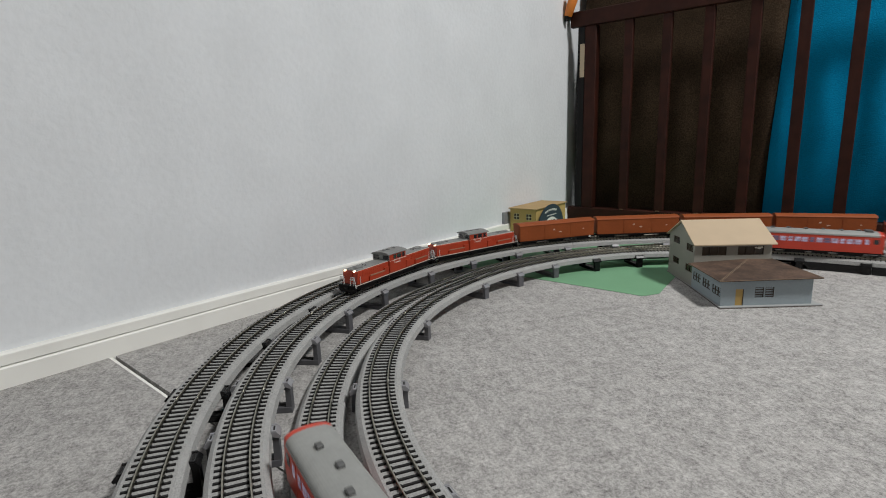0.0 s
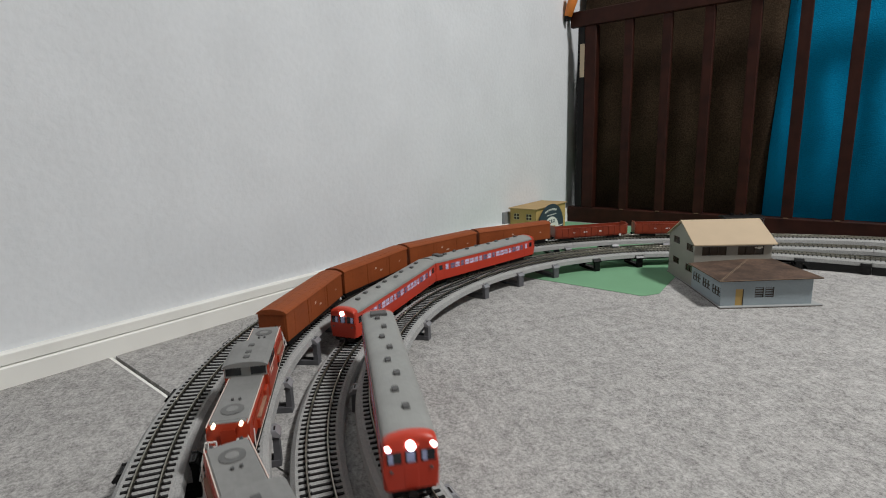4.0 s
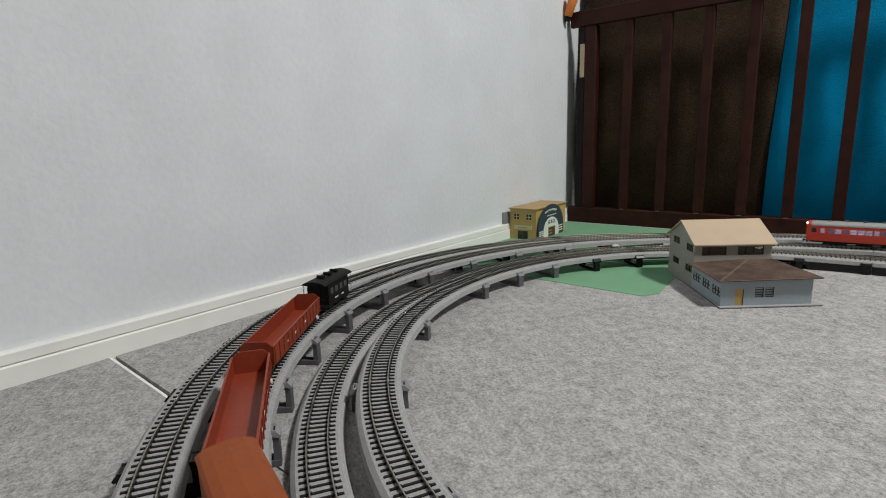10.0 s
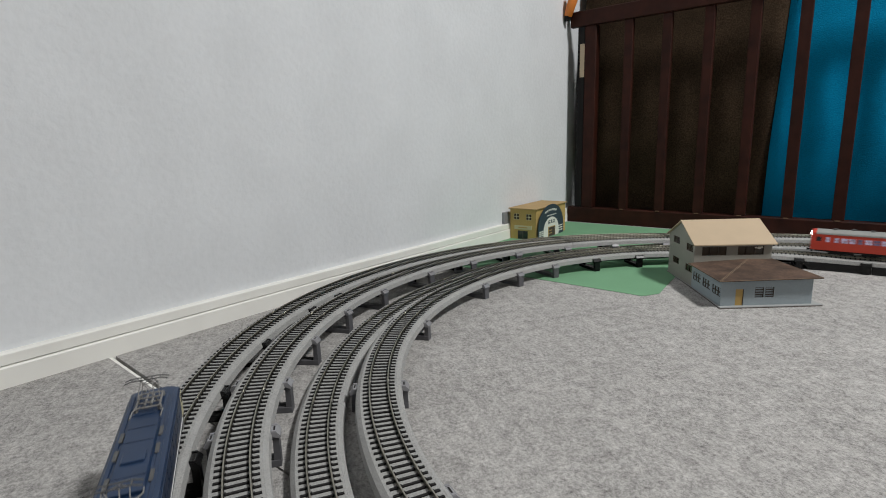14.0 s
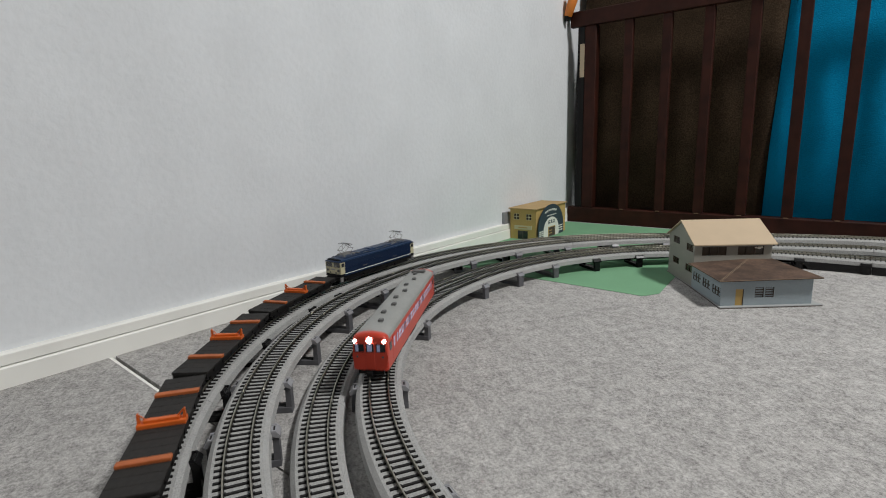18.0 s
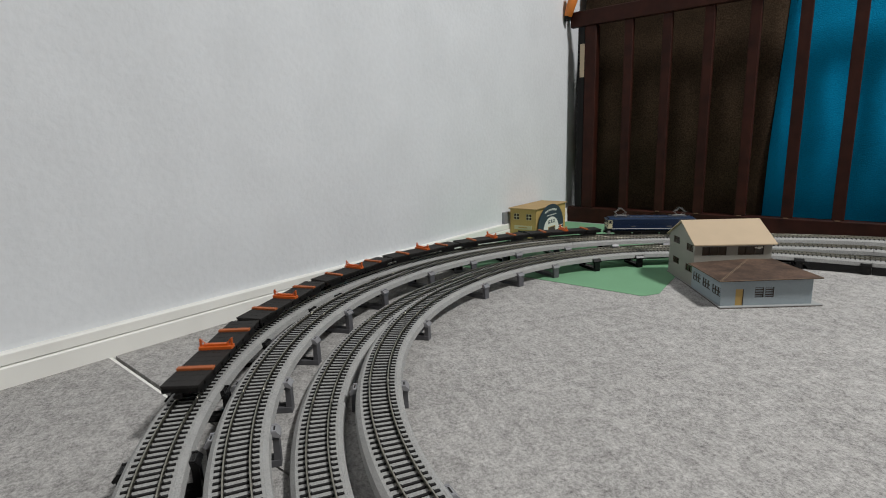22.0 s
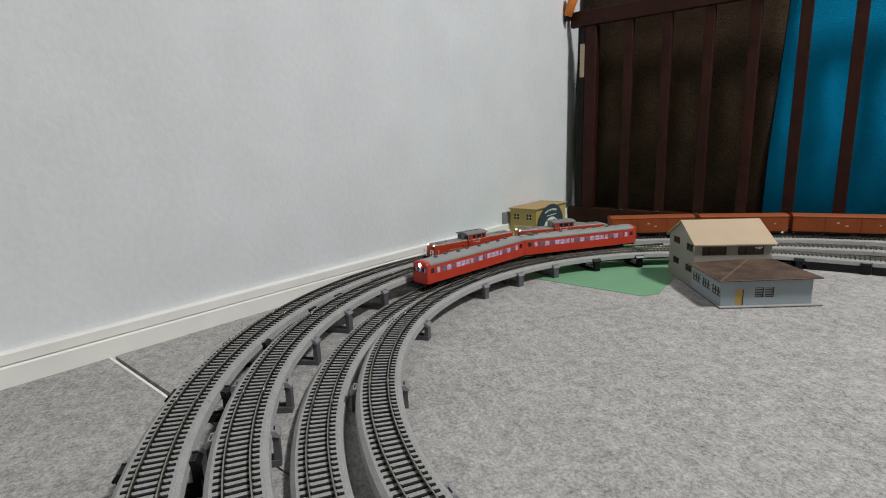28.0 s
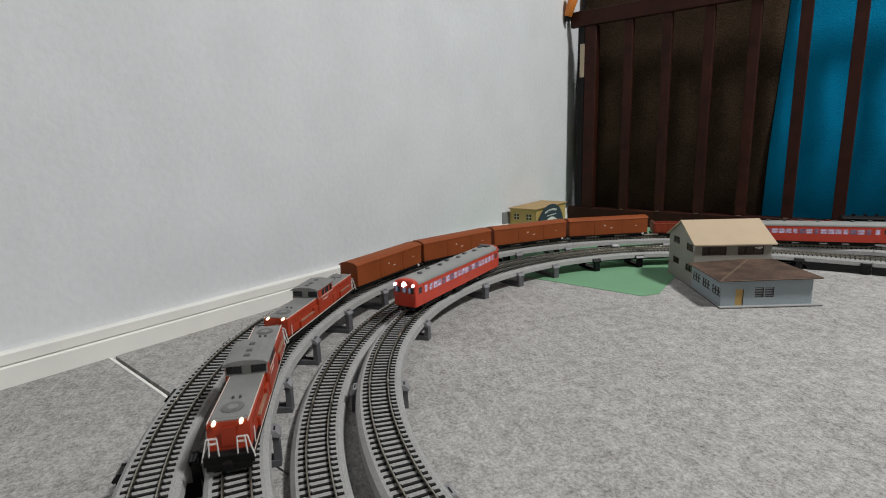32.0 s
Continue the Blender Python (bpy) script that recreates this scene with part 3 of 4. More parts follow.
for q in ((low[0], low[1], top[1], top[0]), (low[1], low[2], top[1]), (low[3], low[0], top[0]), (low[3], top[0], top[1], low[2]), under[::-1]):
    hip.faces.new(q)
for i in range(4):
    hip.faces.new((low[i], under[i], under[(i + 1) % 4], low[(i + 1) % 4]))
annex_part("hip_roof", hip, M_HIP, house, "weathered brown hipped card roof")
ridge = bmesh.new()
for dx in (0, 2.6):
    add_rod(ridge, ((-3.0 + dx) * K, -3.2 * K, 0.0411), ((89 + dx) * K, 86 * K, 0.0467), 0.0004, 5)
for a, b in (((-3.5, -3.5, 40.7), (141, -3.5, 41.7)), ((-3.5, -3.5, 40.7), (-4, 87.6, 41.7)), ((141, -3.5, 41.7), (126, 87.6, 46.1))):
    annex_part("worn_edge", add_rod(bmesh.new(), [k * K for k in a], [k * K for k in b], 0.00035, 5), M_HIPLINE, house, "pale worn roof edge")
annex_part("hip_ridge", ridge, M_HIPLINE, house)

# ---- small paper shop with an arched sign ----
shop = tagged(empty("paper_shop", pose(0.0835, 1.114, 0.0007, 0, 0, 1.7)), "ochre paper model shop with a dark arched sign front", "model shop")
sw, sd, sh = 69.5, 170, 74.5
wins = [(-60, -45, 48, 63), (-26, -11, 48, 63)]
entry = (-49, -21, 0, 21)
south = lambda u, d, z: (u * K, d * K, z * K)
bm = add_hole_wall(bmesh.new(), sw, sh, [(a + sw, b + sw, c, d) for a, b, c, d in (*wins, entry)], 1.2, lambda u, d, z: south(u - sw, d, z))
part("side_wall", bm, M_YELLOW, shop)
for a, b, c, d in wins:
    f = part("window_frame", lattice(a, b, c, d, 2, 2, 0.7, south), M_CREAM, shop, "cream window frame")
    part("pane", box(a * K, b * K, 0.0013, 0.0016, c * K, d * K), M_HPANE, f)
f = part("shop_window", lattice(entry[0], entry[1], entry[2], entry[3], 2, 1, 0.8, south), M_HWIN, shop, "dark framed glass shop window")
part("pane", box(entry[0] * K, entry[1] * K, 0.0013, 0.0016, 0, entry[3] * K), M_GLASS, f)
signboard = part("sign_board", mm(-58, -10, -1.2, 0, 24.5, 34), M_CREAM, shop, "narrow cream sign board")
part("lettering", mm(-46, -22, -1.5, -1.2, 28, 30.5), M_HDOOR, signboard)
bm = add_hole_wall(bmesh.new(), sd, sh, [(58, 94, 0, 23)], 1.2, lambda u, d, z: ((-d) * K, u * K, z * K))
part("front_wall", bm, M_YELLOW, shop)
part("back_wall", mm(-sw, 0, sd - 1.2, sd, 0, sh), M_YELLOW, shop)
part("wall_side", mm(-sw, -sw + 1.2, 1.2, sd - 1.2, 0, sh), M_YELLOW, shop)
part("roof", mm(-sw - 3, 4, -5, sd + 4, sh, sh + 2.5, 0.4), M_SHOPROOF, shop, "flat tan card roof")
part("floor_slab", mm(-sw + 1.4, -1.4, 1.4, sd - 1.4, 0, 1), M_INSIDE, shop)


def arch(cx, half, top, x0, x1, n=20, power=0.85):
    pts = [(cx - half, 0.0)]
    for i in range(n + 1):
        a = math.pi * (1 - i / n)
        pts.append((cx + half * math.cos(a), 18 * top / 86 + (top - 18 * top / 86) * math.sin(a) ** power))
    pts.append((cx + half, 0.0))
    return prism(pts, x0, x1, "X")


sign = part("arch_sign", arch(75, 72, 81, 4.2, 5.6), M_SIGN, shop, "tall dark slate arched sign front")
part("arch_panel", arch(74, 43, 49, 5.6, 6.2), M_SIGNTEXT, sign, "white arched panel round the doorway")
part("doorway", mm(6.2, 6.5, 58, 94, 0, 23), M_INSIDE, sign)
for y in (56, 94):
    part("doorway_frame", mm(6.2, 6.7, y, y + 2, 0, 25), M_HDOOR, sign)
part("doorway_frame", mm(6.2, 6.7, 58, 94, 23, 25), M_HDOOR, sign)
for z in (7, 14):
    part("shelf", mm(6.5, 6.8, 58, 78, z, z + 2), M_HDOOR, sign)
for y, w in ((40, 7), (49, 8), (59, 7), (68, 9), (79, 8), (89, 7), (98, 6)):
    rise = 4.5 * math.sin(math.pi * (y - 36) / 72)
    for dy, dw, dz in ((0, w, 3.4), (0, 1.6, 0), (w - 2.4, 2.2, 0), (1, w - 2, 1.6)):
        part("lettering", mm(5.6, 6.0, y + dy, y + dy + dw, 60.0 + rise + dz, 61.4 + rise + dz + (2.6 if dz == 0 else 0)), M_SIGNTEXT, sign)
for y in range(50, 100, 7):
    part("lettering", mm(5.6, 6.0, y, y + 4.5, 52.5, 55), M_SIGNTEXT, sign)
for y in (56, 70, 84):
    for dy, dw, dz, dh in ((0, 10, 7, 1.8), (4, 2, 0, 9.5), (0.5, 9, 3.4, 1.4), (0, 2, 0, 4), (8, 2, 0, 3)):
        part("lettering", mm(6.2, 6.5, y + dy, y + dy + dw, 32 + dz, 32 + dz + dh), M_SIGN, sign)
for y0, y1, zs in ((9, 30, (7, 12, 16.5)), (113, 141, (7, 13, 19))):
    for z in zs:
        part("lettering", mm(5.6, 6.0, y0, y0 + (y1 - y0) * 0.42, z, z + 3.0), M_SIGNTEXT, sign)
        part("lettering", mm(5.6, 6.0, y0 + (y1 - y0) * 0.55, y1, z, z + 3.0), M_SIGNTEXT, sign)
tagged(part("wall_stub", box(0.0006, 0.0078, 1.094, 1.118, 0.0374, 0.0665, 0.0005), M_CLIP), "small grey card block on the baseboard", "card")


# ---- rolling stock: x forward, z up from the rail top, in millimetres ----
def bogie(parent, x, wheelbase, axles=2, frame_mat=M_BLACK):
    b = part("bogie", add_box(mm(x - wheelbase / 2 - 7, x + wheelbase / 2 + 7, -14.5, -11.5, 2.5, 9, 0.6), (x - 4) * K, (x + 4) * K, -0.0118, 0.0118, 0.005, 0.009), frame_mat, parent, "black bogie frame")
    side = part("bogie_side", mm(x - wheelbase / 2 - 7, x + wheelbase / 2 + 7, 11.5, 14.5, 2.5, 9, 0.6), frame_mat, b)
    for i in range(axles):
        cx = x - wheelbase / 2 + wheelbase * i / max(1, axles - 1)
        bm = bmesh.new()
        for s in (-1, 1):
            add_rod(bm, (cx * K, s * 0.0072, 0.0052), (cx * K, s * 0.0094, 0.0052), 0.0052, 14)
        add_rod(bm, (cx * K, -0.0072, 0.0052), (cx * K, 0.0072, 0.0052), 0.001, 6)
        part("wheelset", bm, M_STEEL, b)


def coupler(parent, x, sgn):
    part("coupler", add_box(mm(min(x, x + sgn * 6), max(x, x + sgn * 6), -1.6, 1.6, 6, 8.6, 0.3), min(x + sgn * 4, x + sgn * 7) * K, max(x + sgn * 4, x + sgn * 7) * K, -0.003, 0.003, 0.0052, 0.0094), M_BLACK, parent)


def shell(half, low, eave, crown, x0, x1, n=8):
    """A car body with upright sides and a shallow vaulted roof line."""
    pts = [(-half, low), (half, low)]
    for i in range(n + 1):
        a = math.pi * i / n
        pts.append((half * math.cos(a), eave + (crown - eave) * math.sin(a) ** 0.8))
    return prism(pts, x0, x1)


def railcar(label, lights=(), box_end=0, cabs=(-1, 1)):
    """A 260 mm red diesel railcar with a grey roof; lights: the ends (+1, -1) and how many lamps glow there."""
    t = tagged(empty("railcar"), label, "railcar", "red railcars")
    L = 134
    body = bmesh.new()
    add_prism(body, [(y * K, z * K) for y, z in ((-18, 10), (18, 10), (18.2, 24), (17.6, 40.5), (-17.6, 40.5), (-18.2, 24))], -L * K, L * K)
    ends = [e for e in body.edges if abs(e.verts[0].co.x) > 0.133 and abs(e.verts[1].co.x) > 0.133 and e.verts[0].co.x * e.verts[1].co.x > 0 and abs(e.verts[0].co.y - e.verts[1].co.y) < 0.005]
    bmesh.ops.bevel(body, geom=ends, offset=0.003, segments=3, affect="EDGES", profile=0.5)
    part("body", body, M_RED, t, "vermilion red body")
    roof = [(-17.6 * math.cos(math.pi * i / 24), 40.5 + 7.7 * math.sin(math.pi * i / 24) ** 0.75) for i in range(25)]
    part("roof", prism(roof, -L + (8 if -1 in cabs else 0), L - (8 if 1 in cabs else 0)), M_ROOF, t, "plain grey roof")
    for sgn in (-1, 1):
        cap = bmesh.new()
        k = 5 if sgn in cabs else 0
        rings = [[cap.verts.new((sgn * (L - 8) * K, y * K, z * K)) for y, z in roof]] if k else []
        for i in range(k + 1):
            f = i / max(k, 1)
            x = sgn * (L - 4 + 4.2 * math.sin(f * math.pi / 2))
            drop = 1 - (1 - math.cos(f * math.pi / 2)) * 0.62
            rings.append([cap.verts.new((x * K, y * K * (1 - 0.05 * f), (40.5 + (z - 40.5) * drop) * K)) for y, z in roof])
        for a, b in zip(rings, rings[1:]):
            for i in range(len(roof) - 1):
                cap.faces.new((a[i], a[i + 1], b[i + 1], b[i]))
            cap.faces.new((a[-1], a[0], b[0], b[-1]))
        if k:
            cap.faces.new(rings[-1])
            part("roof_end", cap, M_RED, t, "red rounded roof end")
        else:
            cap.free()
            part("gangway", mm(*sorted((sgn * (L - 1), sgn * (L + 3))), -8, 8, 11, 38, 0.5), M_DARKGREY, t, "grey corridor connection")
        # end: three windows, door, lamps
        count = dict(lights).get(sgn, 0)
        face = sgn * (L + 0.15)
        for y0, y1 in ((-15.8, -6.0), (-4.0, 4.0), (6.0, 15.8)):
            frame_part = part("end_window", mm(min(face, face - sgn), max(face, face - sgn), y0, y1, 28.6, 37.2, 0.25), M_GLASS, t, "dark cab end window")
            if count:
                # glowing patch on the glass stands in for the light inside the cab
                part("lit_patch", mm(*sorted((face, face + sgn * 0.12)), y0 + 1.2, (y0 + y1) / 2 + (2.4 if y0 == -4.0 else -0.6), 29.4, 36.4), M_CABLIT, frame_part, "lit part of the cab window")
        part("end_door", mm(min(face, face - sgn), max(face, face - sgn), -4.6, 4.6, 11, 26.5, 0.2), M_RED, t)
        lamps = {0: (), 1: ((0, 41.0, 3.0),), 3: ((0, 41.0, 3.0), (-14.8, 40.3, 1.7), (14.8, 40.3, 1.7))}[count]
        for y, z, r in lamps:
            part("headlight", add_rod(bmesh.new(), (sgn * (L - 3) * K, y * K, z * K), (sgn * (L + 0.9) * K, y * K, z * K), r * K, 14), M_HEAD, t, "glowing white headlight")
        for y in (-13, 13):
            part("marker_lamp", add_rod(bmesh.new(), (face * K, y * K, 0.024), ((face + sgn * 0.6) * K, y * K, 0.024), 0.0012, 10), M_DARKGREY, t)
        part("skirt", mm(min(sgn * (L - 4), sgn * (L - 1)), max(sgn * (L - 4), sgn * (L - 1)), -13, 13, 5, 10), M_BLACK, t)
        coupler(t, sgn * (L - 1), sgn)
        bogie(t, sgn * 86, 26)
    # side windows and doors
    for side in (-1, 1):
        y = side * 18.25
        lo, hi = min(y, y - side * 0.6), max(y, y - side * 0.6)
        xs = [-94 + 11.75 * i for i in range(17)]
        for i, x in enumerate(xs):
            w = (4.9, 4.9, 3.4, 4.9, 4.9, 4.9, 3.4)[i % 7]
            sash = part("window", mm(x - w - 0.5, x + w + 0.5, lo, hi, 25.2, 35.2, 0.2), M_SASH, t, "window with a pale red frame")
            part("pane", mm(x - w, x + w, *sorted((y, y + side * 0.12)), 25.9, 34.6), M_DIM if (i * 5 + (side > 0)) % 7 in (0, 3) else M_LIT, sash, "lit window pane")
            part("sash_bar", mm(x - w, x + w, *sorted((y, y + side * 0.2)), 29.8, 30.4), M_SASH, sash)
        for x in (-107.5, 107.5):
            part("side_door", mm(x - 5.4, x + 5.4, lo, hi, 11.5, 38, 0.2), M_RED, t)
            part("window", mm(x - 3.0, x + 3.0, min(y + side * 0.1, y), max(y + side * 0.1, y), 26, 35.5), M_LIT, t, "lit door window")
        for x in (-121.5, 121.5):
            part("window", mm(x - 4, x + 4, lo, hi, 27, 35.5, 0.2), M_GLASS, t, "dark cab side window")
        part("rain_gutter", mm(-L + 8, L - 8, min(side * 17.5, side * 18.1), max(side * 17.5, side * 18.1), 40.2, 40.9), M_ROOF, t)
    part("underframe", mm(-L + 6, L - 6, -13, 13, 6.5, 10), M_BLACK, t, "black underframe")
    for x, w, h in ((-40, 26, 3.5), (2, 34, 2.6), (44, 22, 3.2)):
        part("equipment_box", mm(x - w / 2, x + w / 2, -15, 15, h, 9.5, 0.5), M_BLACK, t)
    for i in range(8):
        x = -98 + 28 * i
        y = 2.2 if i % 2 else -2.2
        part("roof_vent", mm(x - 3.2, x + 3.2, y - 2.6, y + 2.6, 46.4, 50.6, 0.7), M_DARKGREY, t, "dark grey roof ventilator")
    if box_end:
        part("roof_tank", mm(box_end * 112 - 6, box_end * 112 + 6, -9, 9, 46.5, 51.0, 1.2, 2), M_DARKGREY, t, "grey roof tank")
    return t


def diesel_loco():
    t = tagged(empty("diesel_locomotive"), "red centre-cab diesel locomotive with grey hoods and white lines", "locomotive", "red diesel locomotives")
    part("frame", mm(-107, 107, -17, 17, 8, 13, 0.4), M_BLACK, t, "black frame")
    for side in (-1, 1):
        part("frame_line", mm(-107, 107, min(side * 17, side * 17.3), max(side * 17, side * 17.3), 11.8, 13.0), M_LINE, t, "cream line along the frame")
    for sgn in (-1, 1):
        a, b = sorted((sgn * 23, sgn * 101))
        hood = prism([(-14.6, 13), (14.6, 13), (14.6, 31.8), (13.2, 33.4), (-13.2, 33.4), (-14.6, 31.8)], a, b)
        for v in hood.verts:
            if abs(v.co.x) > 0.1 and v.co.z > 0.03:
                v.co.x -= sgn * 0.0022
        part("hood", hood, M_LOCO, t, "vermilion red engine hood")
        top_a, top_b = sorted((sgn * 23.4, sgn * 95.5))
        part("hood_top", prism([(-13.2, 33.4), (13.2, 33.4), (12.2, 34.5), (-12.2, 34.5)], top_a, top_b), M_HOOD, t, "grey hood top")
        part("hood_nose", prism([(-12.6, 33.0), (12.6, 33.0), (12.0, 34.2), (-12.0, 34.2)], *sorted((sgn * 95.5, sgn * 98.6))), M_HOOD, t, "grey front lip of the hood")
        for side in (-1, 1):
            part("hood_line", mm(a, b, min(side * 13.4, side * 14.0), max(side * 13.3, side * 14.1), 33.0, 33.8), M_LINE, t, "cream edge line")
            part("running_board", mm(a + 12, b - 30, min(side * 14.6, side * 17.2), max(side * 14.6, side * 17.2), 20, 21.4), M_BOARD, t, "brown running board")
            part("battery_box", mm(a + 10, b - 28, min(side * 14.6, side * 16.8), max(side * 14.6, side * 16.8), 13.2, 20), M_LOCO, t)
            part("step_box", mm(min(sgn * 24, sgn * 36), max(sgn * 24, sgn * 36), min(side * 14.6, side * 17), max(side * 14.6, side * 17), 13.2, 26, 0.3), M_LOCO, t)
        for i in range(9):
            x = sgn * (44 + 5.2 * i)
            for side in (-1, 1):
                part("louvre", mm(x - 1.8, x + 1.8, min(side * 14.5, side * 14.95), max(side * 14.5, side * 14.95), 23.5, 31), M_LOCO, t)
        fan = bmesh.new()
        add_rod(fan, (sgn * 0.081, 0, 0.0344), (sgn * 0.081, 0, 0.0351), 0.0082, 24)
        fan_part = part("fan", fan, M_FANRING, t, "round radiator fan")
        part("fan_hub", add_rod(bmesh.new(), (sgn * 0.081, 0, 0.0351), (sgn * 0.081, 0, 0.0354), 0.0042, 16), M_HOOD, fan_part)
        for y in (-2.6, 2.6):
            part("exhaust", add_rod(bmesh.new(), (sgn * 0.066, y * K, 0.0344), (sgn * 0.066, y * K, 0.0362), 0.0011, 8), M_DARKGREY, t)
        face = sgn * 101
        part("hood_front", mm(min(face, face + sgn * 0.5), max(face, face + sgn * 0.5), -5, 5, 16, 30, 0.2), M_LOCO, t)
        for y in (-9.2, 9.2):
            glow = M_WARM if sgn > 0 else M_GLASS
            part("headlight", add_rod(bmesh.new(), (sgn * 0.0980, y * K, 0.0330), (sgn * 0.1016, y * K, 0.0330), 0.0014, 12), glow, t, "round hood headlight")
        # end rails, white
        runs = []
        for y in (-15.5, 15.5):
            s = 1 if y > 0 else -1
            runs += [[(face + sgn * 6.4, y + s * 2.2, 9), (face + sgn * 5.6, y - s * 1.8, 25), (face + sgn * 5.6, y - s * 8.8, 25), (face + sgn * 6.2, y - s * 9.4, 9)],
                     [(face + sgn * 5.8, y - s * 3.6, 25), (face + sgn * 6.2, y - s * 2.4, 9)],
                     [(face + sgn * 5.8, y - s * 2.4, 21.5), (face + sgn * 5.8, y - s * 9.0, 21.5)],
                     [(face - sgn * 6, y + s * 0.8, 13), (face - sgn * 6, y + s * 0.8, 25)]]
        for run in runs:
            part("end_rail", rods([run], 0.55, 5), M_WHITE, t, "white end handrail")
        part("end_beam", mm(min(sgn * 105, sgn * 108), max(sgn * 105, sgn * 108), -17, 17, 4.5, 12.4, 0.4), M_BLACK, t)
        part("snowplough", prism([(-15, 1.5), (15, 1.5), (15, 6), (-15, 6)], *sorted((sgn * 106, sgn * 109))), M_BLACK, t)
        coupler(t, sgn * 107, sgn)
        bogie(t, sgn * 74, 27)
        # cab ends
        ce = sgn * 22.6
        part("cab_front", mm(*sorted((ce - sgn * 0.3, ce + sgn * 0.35)), -17.0, 17.0, 34.0, 43.6, 0.1), M_ROOF, t, "grey upper cab front")
        part("cab_pillar", mm(min(ce, ce + sgn * 0.7), max(ce, ce + sgn * 0.7), -3.4, 3.4, 35, 43.4, 0.2), M_ROOF, t, "grey centre pillar")
        for y0, y1 in ((-16.0, -3.8), (3.8, 16.0)):
            part("cab_window", mm(min(ce, ce + sgn * 0.6), max(ce, ce + sgn * 0.6), y0, y1, 35.4, 42.4, 0.2), M_GLASS, t, "dark cab window")
    bogie(t, 0, 20)
    part("cab", mm(-22.5, 22.5, -17.4, 17.4, 13, 43.5, 0.5), M_LOCO, t, "red cab")
    part("cab_roof", prism([(-18.4, 43.5), (-18.4, 44.2), (-15, 46.3), (-8, 47.7), (0, 48.1), (8, 47.7), (15, 46.3), (18.4, 44.2), (18.4, 43.5)], -26, 26), M_HOOD, t, "grey vaulted cab roof")
    for x in (-12, 4, 15):
        part("roof_hatch", mm(x - 2.6, x + 2.6, -2.6, 2.6, 47.6, 48.9, 0.5), M_DARKGREY, t)
    for side in (-1, 1):
        y = side * 17.4
        lo, hi = min(y, y + side * 0.3), max(y, y + side * 0.3)
        for x0, x1 in ((-19, -12), (-9, 2), (4.5, 12)):
            part("cab_side_window", mm(x0, x1, lo, hi, 35, 42, 0.1), M_GLASS, t, "dark cab window")
        part("cab_line", mm(-22.5, 22.5, lo, hi, 32.6, 33.5), M_LINE, t, "cream line along the cab side")
        for x in (-5.5, 9.5):
            part("door_line", mm(x - 0.5, x + 0.5, lo, hi, 27, 35), M_LINE, t, "cream upright line")
        part("number_plate", mm(-4, 6, lo, hi, 27.5, 29), M_LINE, t, "cream number bar")
        part("cab_door", mm(14.5, 20.5, lo, hi, 14, 42, 0.1), M_LOCO, t)
    part("fuel_tank", mm(-52, -20, -14, 14, 2.5, 8, 0.6), M_BLACK, t)
    part("air_tank", mm(20, 52, -14, 14, 3, 8, 0.6), M_BLACK, t)
    return t


def boxcar():
    t = tagged(empty("boxcar"), "brown covered goods wagon with a ribbed roof", "goods wagon", "brown boxcars")
    L = 88.5
    part("body", mm(-L, L, -16.8, 16.8, 10.5, 42.5, 0.35), M_RUST, t, "plain brown wagon body")
    roof = [(-17.6, 41.6), (-17.7, 42.6), (-15.5, 44.6), (-10, 46.6), (0, 47.7), (10, 46.6), (15.5, 44.6), (17.7, 42.6), (17.6, 41.6)]
    part("roof", prism(roof, -L - 1.2, L + 1.2), M_RUST, t, "shallow vaulted brown roof")
    for i in range(13):
        x = -L + 6 + (2 * L - 12) * i / 12
        part("roof_rib", prism([(a * 1.001, b + 0.06) for a, b in roof], x - 0.3, x + 0.3), M_RUST, t)
    for side in (-1, 1):
        y = side * 16.8
        lo, hi = min(y, y + side * 0.45), max(y, y + side * 0.45)
        for x in (-46.2, 0, 46.2):
            part("door", mm(x - 22.6, x + 22.6, *sorted((y, y + side * 0.2)), 12, 41, 0.1), M_RUST, t, "sliding side door")
        for x in (-31.0, 31.0):
            part("door_post", mm(x - 0.6, x + 0.6, min(y, y + side * 0.8), max(y, y + side * 0.8), 11, 41.5), M_RUST, t)
        for x, w, z, h in ((9, 4, 29, 3), (-6, 6, 23.5, 2.2), (-62, 3, 26, 2)):
            part("marking", mm(x * side - w / 2, x * side + w / 2, min(y + side * 0.45, y + side * 0.6), max(y + side * 0.45, y + side * 0.6), z, z + h), M_MARK, t, "small pale marking")
        part("sill", mm(-L, L, min(side * 14, side * 16.2), max(side * 14, side * 16.2), 7.5, 10.5), M_BLACK, t)
        part("brake_wheel", add_rod(bmesh.new(), (-0.078, side * 0.0168, 0.0085), (-0.078, side * 0.0180, 0.0085), 0.0022, 10), M_WHITE, t)
    for sgn in (-1, 1):
        part("end_panel", mm(min(sgn * L, sgn * (L + 0.4)), max(sgn * L, sgn * (L + 0.4)), -14.5, 14.5, 12.5, 40), M_RUST, t)
        coupler(t, sgn * (L - 3), sgn)
        bogie(t, sgn * 66, 21)
    part("underframe", mm(-L + 3, L - 3, -10, 10, 6.5, 10.4), M_BLACK, t, "black underframe")
    part("brake_tank", mm(-16, 16, -13, 13, 3, 6.5, 0.6), M_BLACK, t)
    return t


